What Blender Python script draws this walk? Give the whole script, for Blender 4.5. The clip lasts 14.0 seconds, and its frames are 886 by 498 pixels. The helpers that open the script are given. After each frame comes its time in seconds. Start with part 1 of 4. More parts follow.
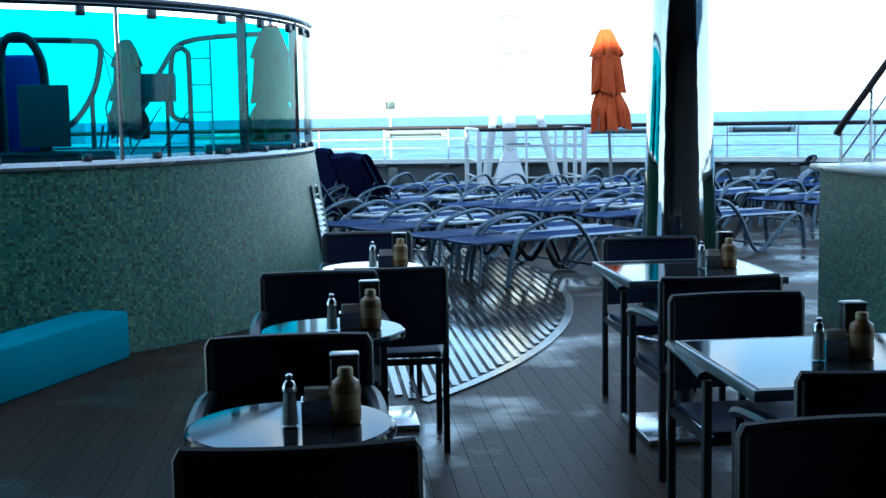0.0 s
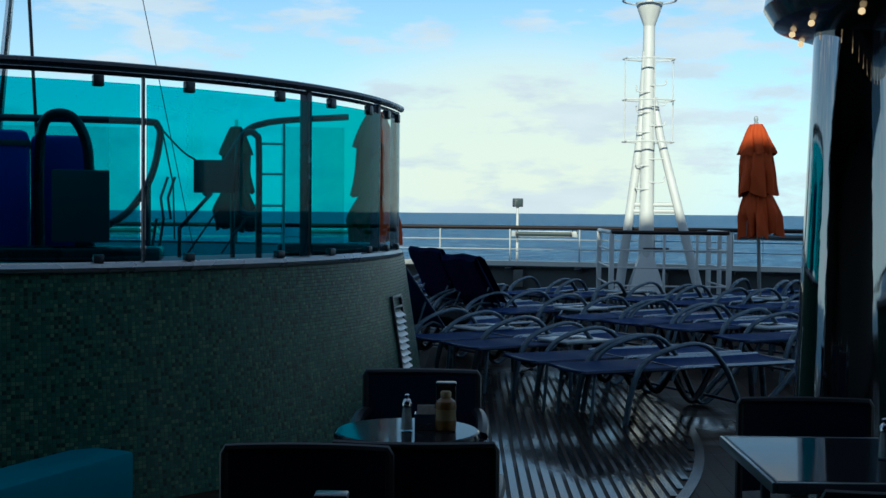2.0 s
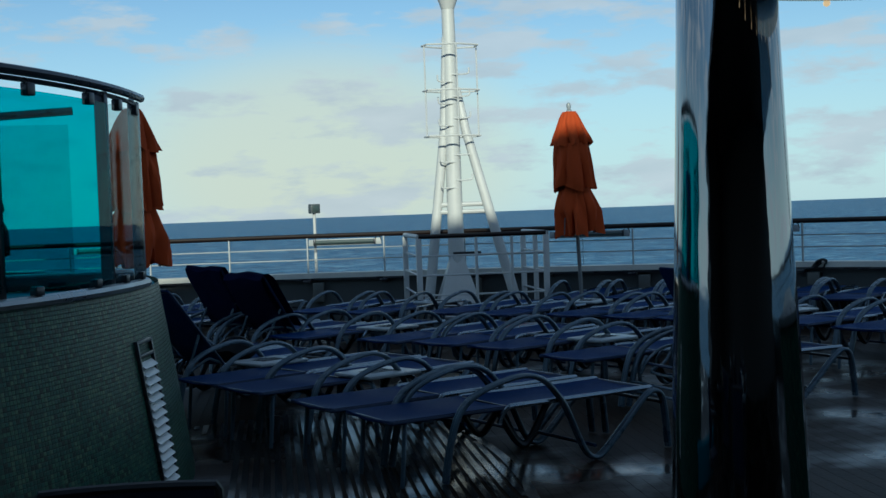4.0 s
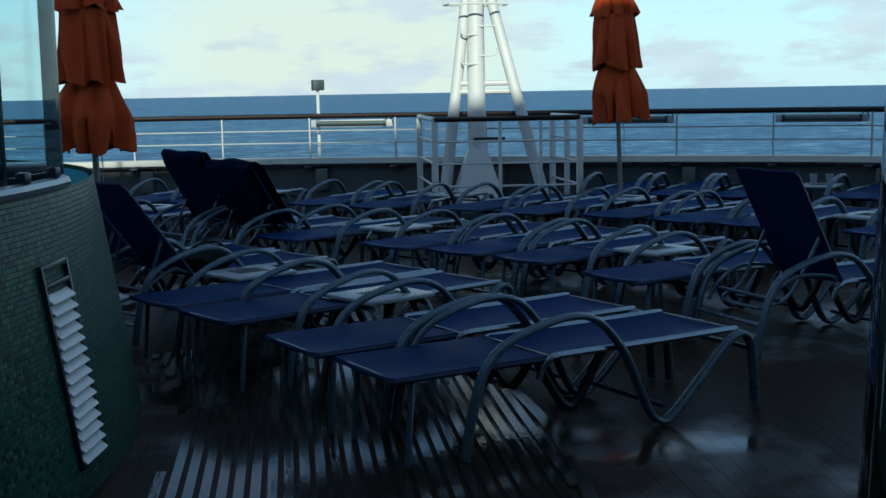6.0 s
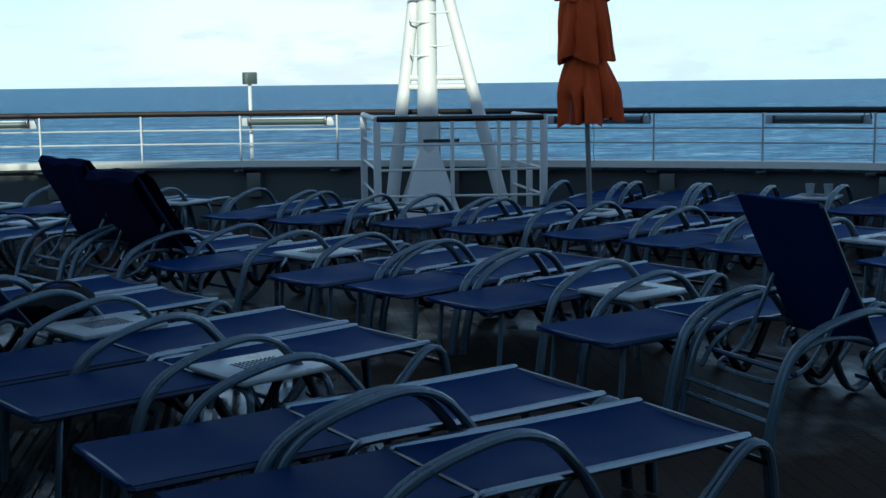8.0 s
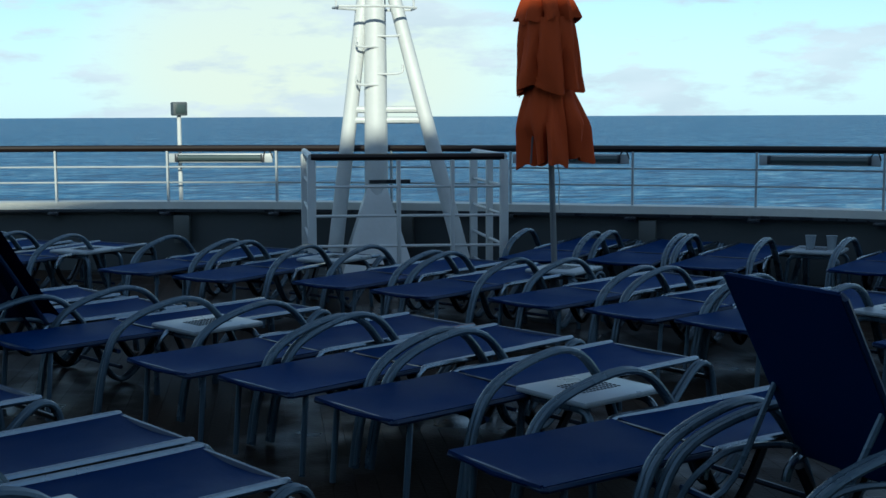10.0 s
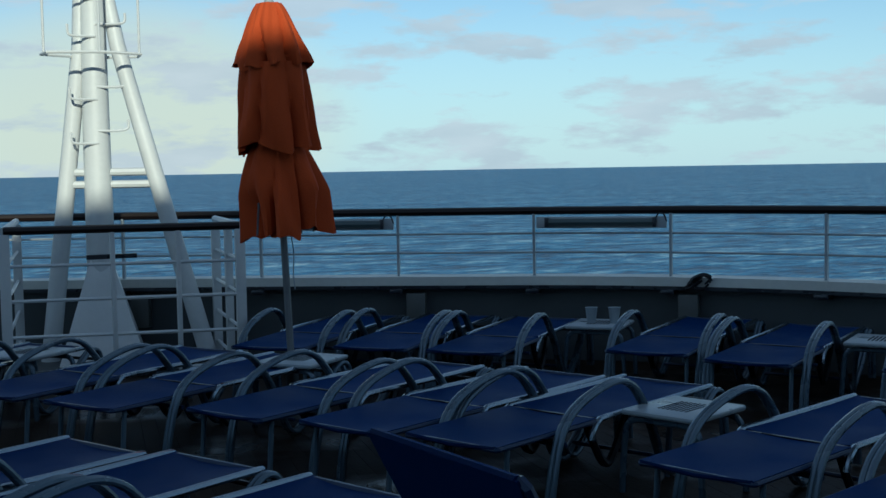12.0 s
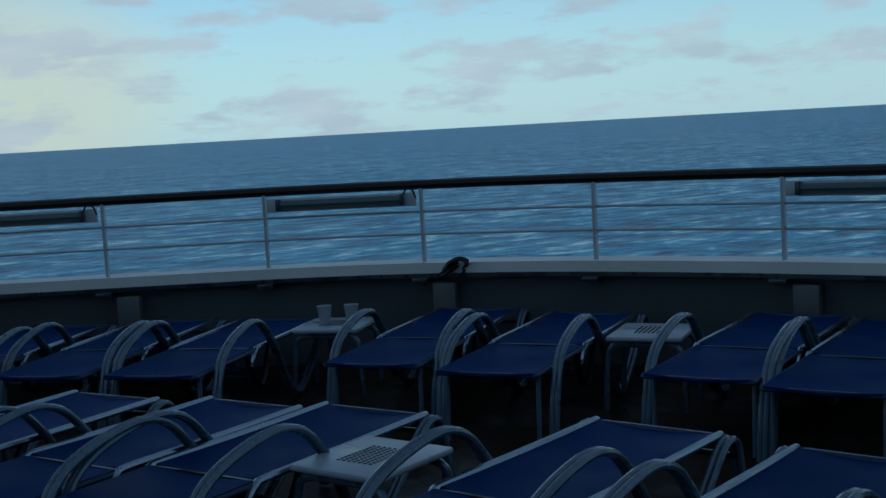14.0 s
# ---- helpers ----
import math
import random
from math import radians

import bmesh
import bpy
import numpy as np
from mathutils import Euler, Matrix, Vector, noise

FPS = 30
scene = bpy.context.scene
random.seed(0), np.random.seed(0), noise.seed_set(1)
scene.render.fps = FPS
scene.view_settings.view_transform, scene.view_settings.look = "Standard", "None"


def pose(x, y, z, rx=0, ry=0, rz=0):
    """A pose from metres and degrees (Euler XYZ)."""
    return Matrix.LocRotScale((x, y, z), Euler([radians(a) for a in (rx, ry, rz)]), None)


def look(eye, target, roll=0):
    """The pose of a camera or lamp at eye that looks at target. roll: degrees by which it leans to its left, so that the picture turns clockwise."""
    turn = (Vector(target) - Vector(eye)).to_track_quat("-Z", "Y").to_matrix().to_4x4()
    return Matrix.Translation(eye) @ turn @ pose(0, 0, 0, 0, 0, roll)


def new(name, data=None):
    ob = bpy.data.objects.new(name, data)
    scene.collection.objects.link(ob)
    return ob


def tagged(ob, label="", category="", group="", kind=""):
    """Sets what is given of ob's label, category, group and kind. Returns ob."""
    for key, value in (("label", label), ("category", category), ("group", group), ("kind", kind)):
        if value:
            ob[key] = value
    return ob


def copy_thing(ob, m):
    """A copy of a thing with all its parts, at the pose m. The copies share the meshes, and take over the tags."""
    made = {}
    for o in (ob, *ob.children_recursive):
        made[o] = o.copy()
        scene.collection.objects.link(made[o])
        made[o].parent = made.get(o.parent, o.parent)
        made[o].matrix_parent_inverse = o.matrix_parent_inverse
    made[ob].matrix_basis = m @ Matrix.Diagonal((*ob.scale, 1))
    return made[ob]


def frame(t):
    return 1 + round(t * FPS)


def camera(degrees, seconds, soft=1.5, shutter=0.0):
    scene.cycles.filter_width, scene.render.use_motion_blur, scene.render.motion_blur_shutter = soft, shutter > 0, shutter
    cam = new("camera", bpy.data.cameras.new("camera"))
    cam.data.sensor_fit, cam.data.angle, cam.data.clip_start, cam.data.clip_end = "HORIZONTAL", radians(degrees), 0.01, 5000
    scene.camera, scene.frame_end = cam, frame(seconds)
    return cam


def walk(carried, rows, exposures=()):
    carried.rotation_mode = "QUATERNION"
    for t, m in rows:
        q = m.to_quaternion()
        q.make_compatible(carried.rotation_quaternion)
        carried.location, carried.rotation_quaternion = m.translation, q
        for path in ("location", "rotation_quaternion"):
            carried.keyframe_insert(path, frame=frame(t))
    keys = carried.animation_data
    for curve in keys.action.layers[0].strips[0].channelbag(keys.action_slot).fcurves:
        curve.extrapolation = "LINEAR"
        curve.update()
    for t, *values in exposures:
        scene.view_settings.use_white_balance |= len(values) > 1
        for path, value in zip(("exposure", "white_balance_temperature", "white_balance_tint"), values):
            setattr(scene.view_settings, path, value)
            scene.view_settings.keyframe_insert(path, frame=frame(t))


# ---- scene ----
cam = camera(39.5, 14.0)
PATH = [
    (0, (-2.664, -2.101, 1.512), (-2.203, -0.168, 1.292), -1.0),
    (0.5, (-2.421, -1.693, 1.512), (-2.070, 0.267, 1.324), -0.0),
    (1, (-2.232, -1.256, 1.516), (-1.943, 0.716, 1.340), -0.8),
    (1.5, (-2.093, -0.891, 1.546), (-1.913, 1.099, 1.472), -1.5),
    (2, (-1.991, -0.480, 1.538), (-1.759, 1.505, 1.473), 0.5),
    (2.5, (-1.841, -0.116, 1.539), (-1.583, 1.866, 1.446), 0.5),
    (3, (-1.778, 0.273, 1.530), (-1.503, 2.253, 1.492), 2.0),
    (3.5, (-1.661, 0.840, 1.587), (-1.225, 2.791, 1.533), -0.9),
    (4, (-1.504, 1.326, 1.570), (-0.970, 3.252, 1.506), -2.1),
    (4.2, (-1.440, 1.536, 1.567), (-0.910, 3.462, 1.478), -2.0),
    (6.3, (-0.943, 3.461, 1.577), (-0.441, 5.379, 1.315), -1.0),
    (6.5, (-0.871, 3.655, 1.581), (-0.366, 5.572, 1.319), -0.9),
    (7, (-0.686, 4.066, 1.595), (-0.168, 5.977, 1.318), -0.8),
    (7.5, (-0.487, 4.471, 1.604), (0.052, 6.375, 1.317), -0.7),
    (8, (-0.287, 4.877, 1.608), (0.258, 6.781, 1.336), -0.7),
    (8.2, (-0.215, 5.030, 1.612), (0.324, 6.938, 1.348), -0.5),
    (10.3, (0.689, 6.553, 1.598), (1.261, 8.457, 1.385), 0.0),
    (10.5, (0.773, 6.675, 1.596), (1.380, 8.570, 1.386), -0.1),
    (11, (1.091, 6.976, 1.612), (1.770, 8.848, 1.424), -0.4),
    (11.5, (1.354, 7.283, 1.615), (2.117, 9.126, 1.457), -0.7),
    (12, (1.686, 7.542, 1.633), (2.510, 9.359, 1.499), -1.0),
    (12.5, (1.995, 7.804, 1.653), (2.884, 9.590, 1.524), -1.3),
    (13, (2.326, 8.081, 1.664), (3.275, 9.836, 1.527), -1.7),
    (13.5, (2.712, 8.267, 1.681), (3.697, 10.000, 1.515), -2.4),
    (14, (3.120, 8.492, 1.653), (4.162, 10.187, 1.453), -3.2),
]
# exposure of the walk: the picture darkens as the camera leaves the shade
walk(cam, [(t, look(eye, target, roll)) for t, eye, target, roll in PATH],
     exposures=[(0, 2.4, 5250, -4), (1.0, 1.65, 5250, -4), (1.5, 0.92, 5300, -4), (2.0, 0.15, 5300, -4), (2.6, -0.1, 5300, -4), (4.2, -0.25, 5250, -4), (6.3, 0.12, 5200, -4), (7.2, 0.15, 5200, -4), (8.2, 0.42, 5200, -4), (11, -0.03, 5200, -4), (12.5, -0.25, 5150, -4), (14, -0.38, 5100, -4)])

# ---------------- light ----------------
SUN_EL, SUN_AZ = 20.0, 197.0          # degrees; azimuth from +y, clockwise
world = bpy.data.worlds.new("sky")
scene.world = world
world.use_nodes = True
wn, wl = world.node_tree.nodes, world.node_tree.links
wn.clear()
w_out = wn.new("ShaderNodeOutputWorld")
w_bg = wn.new("ShaderNodeBackground")
w_sky = wn.new("ShaderNodeTexSky")
w_sky.sky_type = "NISHITA"
w_sky.sun_disc = False
w_sky.sun_elevation = radians(SUN_EL)
w_sky.sun_rotation = radians(SUN_AZ)
w_sky.air_density, w_sky.dust_density, w_sky.ozone_density = 0.9, 0.15, 1.2
w_co = wn.new("ShaderNodeTexCoord")
w_map = wn.new("ShaderNodeMapping")
w_map.inputs["Scale"].default_value = (1.0, 1.0, 3.6)
w_map.inputs["Location"].default_value = (0.35, 0.1, 0.2)
w_n1 = wn.new("ShaderNodeTexNoise")
w_n1.inputs["Scale"].default_value = 11.5
w_n1.inputs["Detail"].default_value = 9.0
w_n1.inputs["Roughness"].default_value = 0.58
w_r1 = wn.new("ShaderNodeValToRGB")
w_r1.color_ramp.elements[0].position = 0.485
w_r1.color_ramp.elements[1].position = 0.60
w_r1.color_ramp.elements[0].color = (0, 0, 0, 1)
w_r1.color_ramp.elements[1].color = (0.80, 0.80, 0.80, 1)
w_n2 = wn.new("ShaderNodeTexNoise")
w_n2.inputs["Scale"].default_value = 11.0
w_n2.inputs["Detail"].default_value = 5.0
w_cc = wn.new("ShaderNodeMix")
w_cc.data_type = "RGBA"
w_cc.inputs["A"].default_value = (4.9, 5.1, 5.3, 1)
w_cc.inputs["B"].default_value = (8.8, 8.2, 7.8, 1)
w_mix = wn.new("ShaderNodeMix")
w_mix.data_type = "RGBA"
wl.new(w_co.outputs["Generated"], w_map.inputs["Vector"])
wl.new(w_map.outputs["Vector"], w_n1.inputs["Vector"])
wl.new(w_map.outputs["Vector"], w_n2.inputs["Vector"])
wl.new(w_n1.outputs["Fac"], w_r1.inputs["Fac"])
wl.new(w_n2.outputs["Fac"], w_cc.inputs["Factor"])
wl.new(w_r1.outputs["Color"], w_mix.inputs["Factor"])
# pale moist haze low over the sea all round
w_sep = wn.new("ShaderNodeSeparateXYZ")
wl.new(w_co.outputs["Generated"], w_sep.inputs[0])
w_low = wn.new("ShaderNodeMapRange")
w_low.interpolation_type = "SMOOTHSTEP"
w_low.inputs["From Min"].default_value, w_low.inputs["From Max"].default_value = -0.02, 0.19
w_low.inputs["To Min"].default_value, w_low.inputs["To Max"].default_value = 0.80, 0.0
wl.new(w_sep.outputs["Z"], w_low.inputs["Value"])
w_mix0 = wn.new("ShaderNodeMix")
w_mix0.data_type = "RGBA"
w_mix0.inputs["B"].default_value = (6.5, 7.9, 7.9, 1)
wl.new(w_low.outputs["Result"], w_mix0.inputs["Factor"])
wl.new(w_sky.outputs["Color"], w_mix0.inputs["A"])
wl.new(w_cc.outputs["Result"], w_mix.inputs["B"])
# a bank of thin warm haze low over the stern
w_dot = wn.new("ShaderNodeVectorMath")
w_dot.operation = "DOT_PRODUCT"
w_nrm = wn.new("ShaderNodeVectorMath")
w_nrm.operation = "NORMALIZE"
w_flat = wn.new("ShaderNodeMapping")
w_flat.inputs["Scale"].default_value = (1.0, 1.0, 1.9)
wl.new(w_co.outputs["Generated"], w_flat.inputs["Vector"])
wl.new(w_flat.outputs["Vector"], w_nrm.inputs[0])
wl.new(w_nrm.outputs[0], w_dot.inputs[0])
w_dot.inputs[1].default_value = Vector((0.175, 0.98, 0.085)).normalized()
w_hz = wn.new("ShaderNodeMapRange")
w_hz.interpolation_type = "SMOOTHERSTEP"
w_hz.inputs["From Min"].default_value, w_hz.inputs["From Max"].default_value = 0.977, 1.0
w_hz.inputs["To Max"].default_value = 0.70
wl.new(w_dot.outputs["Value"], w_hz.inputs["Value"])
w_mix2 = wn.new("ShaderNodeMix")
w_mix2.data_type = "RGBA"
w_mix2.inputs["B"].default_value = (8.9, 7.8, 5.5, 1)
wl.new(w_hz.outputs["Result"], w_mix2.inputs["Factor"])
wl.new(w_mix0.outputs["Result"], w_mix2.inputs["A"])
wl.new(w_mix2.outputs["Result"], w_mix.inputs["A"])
wl.new(w_mix.outputs["Result"], w_bg.inputs["Color"])
wl.new(w_bg.outputs["Background"], w_out.inputs["Surface"])
w_bg.inputs["Strength"].default_value = 0.10

sun = new("sun", bpy.data.lights.new("sun", "SUN"))
sun.data.energy, sun.data.angle, sun.data.color = 5.0, radians(0.5), (1.0, 0.84, 0.60)
sd = Vector((math.sin(radians(SUN_AZ)) * math.cos(radians(SUN_EL)), math.cos(radians(SUN_AZ)) * math.cos(radians(SUN_EL)), math.sin(radians(SUN_EL))))
sun.matrix_world = look(sd * 60, (0, 0, 0))


# ---------------- materials ----------------
def mat(name, color, rough=0.5, metal=0.0, vary=0.15, scale=6.0, fine=60.0, bump=0.0, rvary=0.0, spec=0.5, coat=0.0, rnd=0.0, stretch=(1, 1, 1)):
    """A surface with stains at one scale and grain at another."""
    m = bpy.data.materials.new(name)
    m.use_nodes = True
    n, l = m.node_tree.nodes, m.node_tree.links
    b = n["Principled BSDF"]
    b.inputs["Metallic"].default_value = metal
    b.inputs["Specular IOR Level"].default_value = spec
    b.inputs["Coat Weight"].default_value = coat
    b.inputs["Coat Roughness"].default_value = 0.05
    co = n.new("ShaderNodeTexCoord")
    mp = n.new("ShaderNodeMapping")
    mp.inputs["Scale"].default_value = stretch
    l.new(co.outputs["Object"], mp.inputs["Vector"])
    big, small = n.new("ShaderNodeTexNoise"), n.new("ShaderNodeTexNoise")
    for t, s, d in ((big, scale, 4.0), (small, fine, 3.0)):
        t.inputs["Scale"].default_value, t.inputs["Detail"].default_value = s, d
        l.new(mp.outputs["Vector"], t.inputs["Vector"])
    mul = n.new("ShaderNodeMath")
    mul.operation = "MULTIPLY_ADD"
    l.new(big.outputs["Fac"], mul.inputs[0])
    mul.inputs[1].default_value = 0.7
    sm = n.new("ShaderNodeMath")
    sm.operation = "MULTIPLY"
    sm.inputs[1].default_value = 0.3
    l.new(small.outputs["Fac"], sm.inputs[0])
    l.new(sm.outputs[0], mul.inputs[2])
    fac = mul.outputs[0]
    if rnd:
        info = n.new("ShaderNodeObjectInfo")
        rm = n.new("ShaderNodeMath")
        rm.operation = "MULTIPLY_ADD"
        rm.inputs[1].default_value, rm.inputs[2].default_value = rnd, -rnd / 2
        l.new(info.outputs["Random"], rm.inputs[0])
        ad = n.new("ShaderNodeMath")
        l.new(fac, ad.inputs[0])
        l.new(rm.outputs[0], ad.inputs[1])
        fac = ad.outputs[0]
    mix = n.new("ShaderNodeMix")
    mix.data_type = "RGBA"
    mix.inputs["A"].default_value = tuple(c * (1 - vary) for c in color) + (1,)
    mix.inputs["B"].default_value = tuple(min(1, c * (1 + vary)) for c in color) + (1,)
    l.new(fac, mix.inputs["Factor"])
    l.new(mix.outputs["Result"], b.inputs["Base Color"])
    mr = n.new("ShaderNodeMapRange")
    mr.inputs["From Min"].default_value, mr.inputs["From Max"].default_value = 0.35, 0.65
    mr.inputs["To Min"].default_value, mr.inputs["To Max"].default_value = max(0.02, rough - rvary), min(1, rough + rvary)
    l.new(big.outputs["Fac"], mr.inputs["Value"])
    l.new(mr.outputs["Result"], b.inputs["Roughness"])
    if bump:
        bp = n.new("ShaderNodeBump")
        bp.inputs["Strength"].default_value, bp.inputs["Distance"].default_value = bump, 0.01
        l.new(small.outputs["Fac"], bp.inputs["Height"])
        l.new(bp.outputs["Normal"], b.inputs["Normal"])
    return m


def mosaic_mat(name, tones, size=0.022):
    """Small square glass tiles of mixed tone in pale grout."""
    m = bpy.data.materials.new(name)
    m.use_nodes = True
    n, l = m.node_tree.nodes, m.node_tree.links
    b = n["Principled BSDF"]
    uv = n.new("ShaderNodeUVMap")
    uv.uv_map = "tiles"
    sc = n.new("ShaderNodeVectorMath")
    sc.operation = "SCALE"
    sc.inputs["Scale"].default_value = 1 / size
    l.new(uv.outputs["UV"], sc.inputs[0])
    fl, fr = n.new("ShaderNodeVectorMath"), n.new("ShaderNodeVectorMath")
    fl.operation, fr.operation = "FLOOR", "FRACTION"
    l.new(sc.outputs[0], fl.inputs[0])
    l.new(sc.outputs[0], fr.inputs[0])
    wh = n.new("ShaderNodeTexWhiteNoise")
    wh.noise_dimensions = "2D"
    l.new(fl.outputs[0], wh.inputs["Vector"])
    cl = n.new("ShaderNodeTexNoise")
    cl.inputs["Scale"].default_value = 0.3
    cl.inputs["Detail"].default_value = 2
    l.new(fl.outputs[0], cl.inputs["Vector"])
    av = n.new("ShaderNodeMath")
    av.operation = "MULTIPLY_ADD"
    l.new(wh.outputs["Value"], av.inputs[0])
    av.inputs[1].default_value = 0.7
    hf = n.new("ShaderNodeMath")
    hf.operation = "MULTIPLY"
    hf.inputs[1].default_value = 0.3
    l.new(cl.outputs["Fac"], hf.inputs[0])
    l.new(hf.outputs[0], av.inputs[2])
    rp = n.new("ShaderNodeValToRGB")
    rp.color_ramp.interpolation = "CONSTANT"
    while len(rp.color_ramp.elements) < len(tones):
        rp.color_ramp.elements.new(0.5)
    for i, (p, c) in enumerate(tones):
        rp.color_ramp.elements[i].position = p
        rp.color_ramp.elements[i].color = c + (1,)
    l.new(av.outputs[0], rp.inputs["Fac"])
    sp = n.new("ShaderNodeSeparateXYZ")
    l.new(fr.outputs[0], sp.inputs[0])
    edge = None
    for k in ("X", "Y"):
        pp = n.new("ShaderNodeMath")
        pp.operation = "PINGPONG"
        pp.inputs[1].default_value = 0.5
        l.new(sp.outputs[k], pp.inputs[0])
        if edge is None:
            edge = pp
        else:
            mn = n.new("ShaderNodeMath")
            mn.operation = "MINIMUM"
            l.new(edge.outputs[0], mn.inputs[0])
            l.new(pp.outputs[0], mn.inputs[1])
            edge = mn
    mr = n.new("ShaderNodeMapRange")
    mr.inputs["From Min"].default_value, mr.inputs["From Max"].default_value = 0.05, 0.10
    l.new(edge.outputs[0], mr.inputs["Value"])
    mx = n.new("ShaderNodeMix")
    mx.data_type = "RGBA"
    mx.inputs["A"].default_value = (0.03, 0.05, 0.043, 1)
    l.new(mr.outputs["Result"], mx.inputs["Factor"])
    l.new(rp.outputs["Color"], mx.inputs["B"])
    l.new(mx.outputs["Result"], b.inputs["Base Color"])
    rr = n.new("ShaderNodeMapRange")
    b.inputs["Specular IOR Level"].default_value = 0.22
    rr.inputs["To Min"].default_value, rr.inputs["To Max"].default_value = 0.7, 0.3
    l.new(mr.outputs["Result"], rr.inputs["Value"])
    l.new(rr.outputs["Result"], b.inputs["Roughness"])
    bp = n.new("ShaderNodeBump")
    bp.inputs["Strength"].default_value, bp.inputs["Distance"].default_value = 0.6, 0.002
    l.new(mr.outputs["Result"], bp.inputs["Height"])
    l.new(bp.outputs["Normal"], b.inputs["Normal"])
    return m


def glass_mat(name, tint, gloss=0.05, rough=0.02):
    m = bpy.data.materials.new(name)
    m.use_nodes = True
    n, l = m.node_tree.nodes, m.node_tree.links
    n.clear()
    out = n.new("ShaderNodeOutputMaterial")
    tr, gl = n.new("ShaderNodeBsdfTransparent"), n.new("ShaderNodeBsdfGlossy")
    tr.inputs["Color"].default_value = tint + (1,)
    gl.inputs["Roughness"].default_value = rough
    mix = n.new("ShaderNodeMixShader")
    lw = n.new("ShaderNodeLayerWeight")
    pw = n.new("ShaderNodeMath")
    pw.operation = "POWER"
    pw.inputs[1].default_value = 5.0
    ml = n.new("ShaderNodeMath")
    ml.operation = "MULTIPLY_ADD"
    ml.inputs[1].default_value, ml.inputs[2].default_value = 0.40, gloss * 0.35
    l.new(lw.outputs["Facing"], pw.inputs[0])
    l.new(pw.outputs[0], ml.inputs[0])
    l.new(ml.outputs[0], mix.inputs["Fac"])
    l.new(tr.outputs[0], mix.inputs[1])
    l.new(gl.outputs[0], mix.inputs[2])
    l.new(mix.outputs[0], out.inputs["Surface"])
    return m


def sea_mat():
    m = bpy.data.materials.new("sea_water")
    m.use_nodes = True
    n, l = m.node_tree.nodes, m.node_tree.links
    b = n["Principled BSDF"]
    b.inputs["Roughness"].default_value = 0.35
    b.inputs["IOR"].default_value = 1.20
    b.inputs["Specular IOR Level"].default_value = 0.20
    co = n.new("ShaderNodeTexCoord")
    mp = n.new("ShaderNodeMapping")
    mp.inputs["Rotation"].default_value = (0, 0, radians(25))
    mp.inputs["Scale"].default_value = (0.5, 1.0, 1.0)
    l.new(co.outputs["Object"], mp.inputs["Vector"])
    hs = []
    for s, d in ((0.035, 3), (0.22, 5), (0.85, 5)):
        t = n.new("ShaderNodeTexNoise")
        t.inputs["Scale"].default_value, t.inputs["Detail"].default_value = s, d
        t.inputs["Roughness"].default_value = 0.6
        l.new(mp.outputs["Vector"], t.inputs["Vector"])
        hs.append(t)
    nrm = None
    for t, dist in zip(hs, (5.0, 2.6, 0.9)):
        bp = n.new("ShaderNodeBump")
        bp.inputs["Strength"].default_value, bp.inputs["Distance"].default_value = 0.75, dist
        l.new(t.outputs["Fac"], bp.inputs["Height"])
        if nrm is not None:
            l.new(nrm.outputs["Normal"], bp.inputs["Normal"])
        nrm = bp
    l.new(nrm.outputs["Normal"], b.inputs["Normal"])
    # wave light and shade put into the base colour: dark troughs, paler crests, foam
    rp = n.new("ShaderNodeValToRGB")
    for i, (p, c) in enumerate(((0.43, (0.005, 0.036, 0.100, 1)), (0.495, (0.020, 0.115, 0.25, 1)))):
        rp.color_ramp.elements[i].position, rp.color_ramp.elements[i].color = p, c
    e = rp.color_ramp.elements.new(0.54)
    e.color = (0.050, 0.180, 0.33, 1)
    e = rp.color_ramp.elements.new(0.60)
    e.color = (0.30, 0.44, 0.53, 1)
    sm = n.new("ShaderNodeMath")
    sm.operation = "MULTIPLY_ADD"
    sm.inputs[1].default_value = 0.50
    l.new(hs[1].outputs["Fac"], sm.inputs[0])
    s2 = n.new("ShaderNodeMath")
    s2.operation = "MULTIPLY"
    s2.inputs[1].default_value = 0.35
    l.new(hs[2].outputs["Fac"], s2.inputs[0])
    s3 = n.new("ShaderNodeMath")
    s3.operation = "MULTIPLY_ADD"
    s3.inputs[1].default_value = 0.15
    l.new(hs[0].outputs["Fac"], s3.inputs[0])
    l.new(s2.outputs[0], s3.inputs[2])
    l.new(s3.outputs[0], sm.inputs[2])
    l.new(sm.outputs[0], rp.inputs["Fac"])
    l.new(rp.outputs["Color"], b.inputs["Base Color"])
    return m


M_SEA = sea_mat()


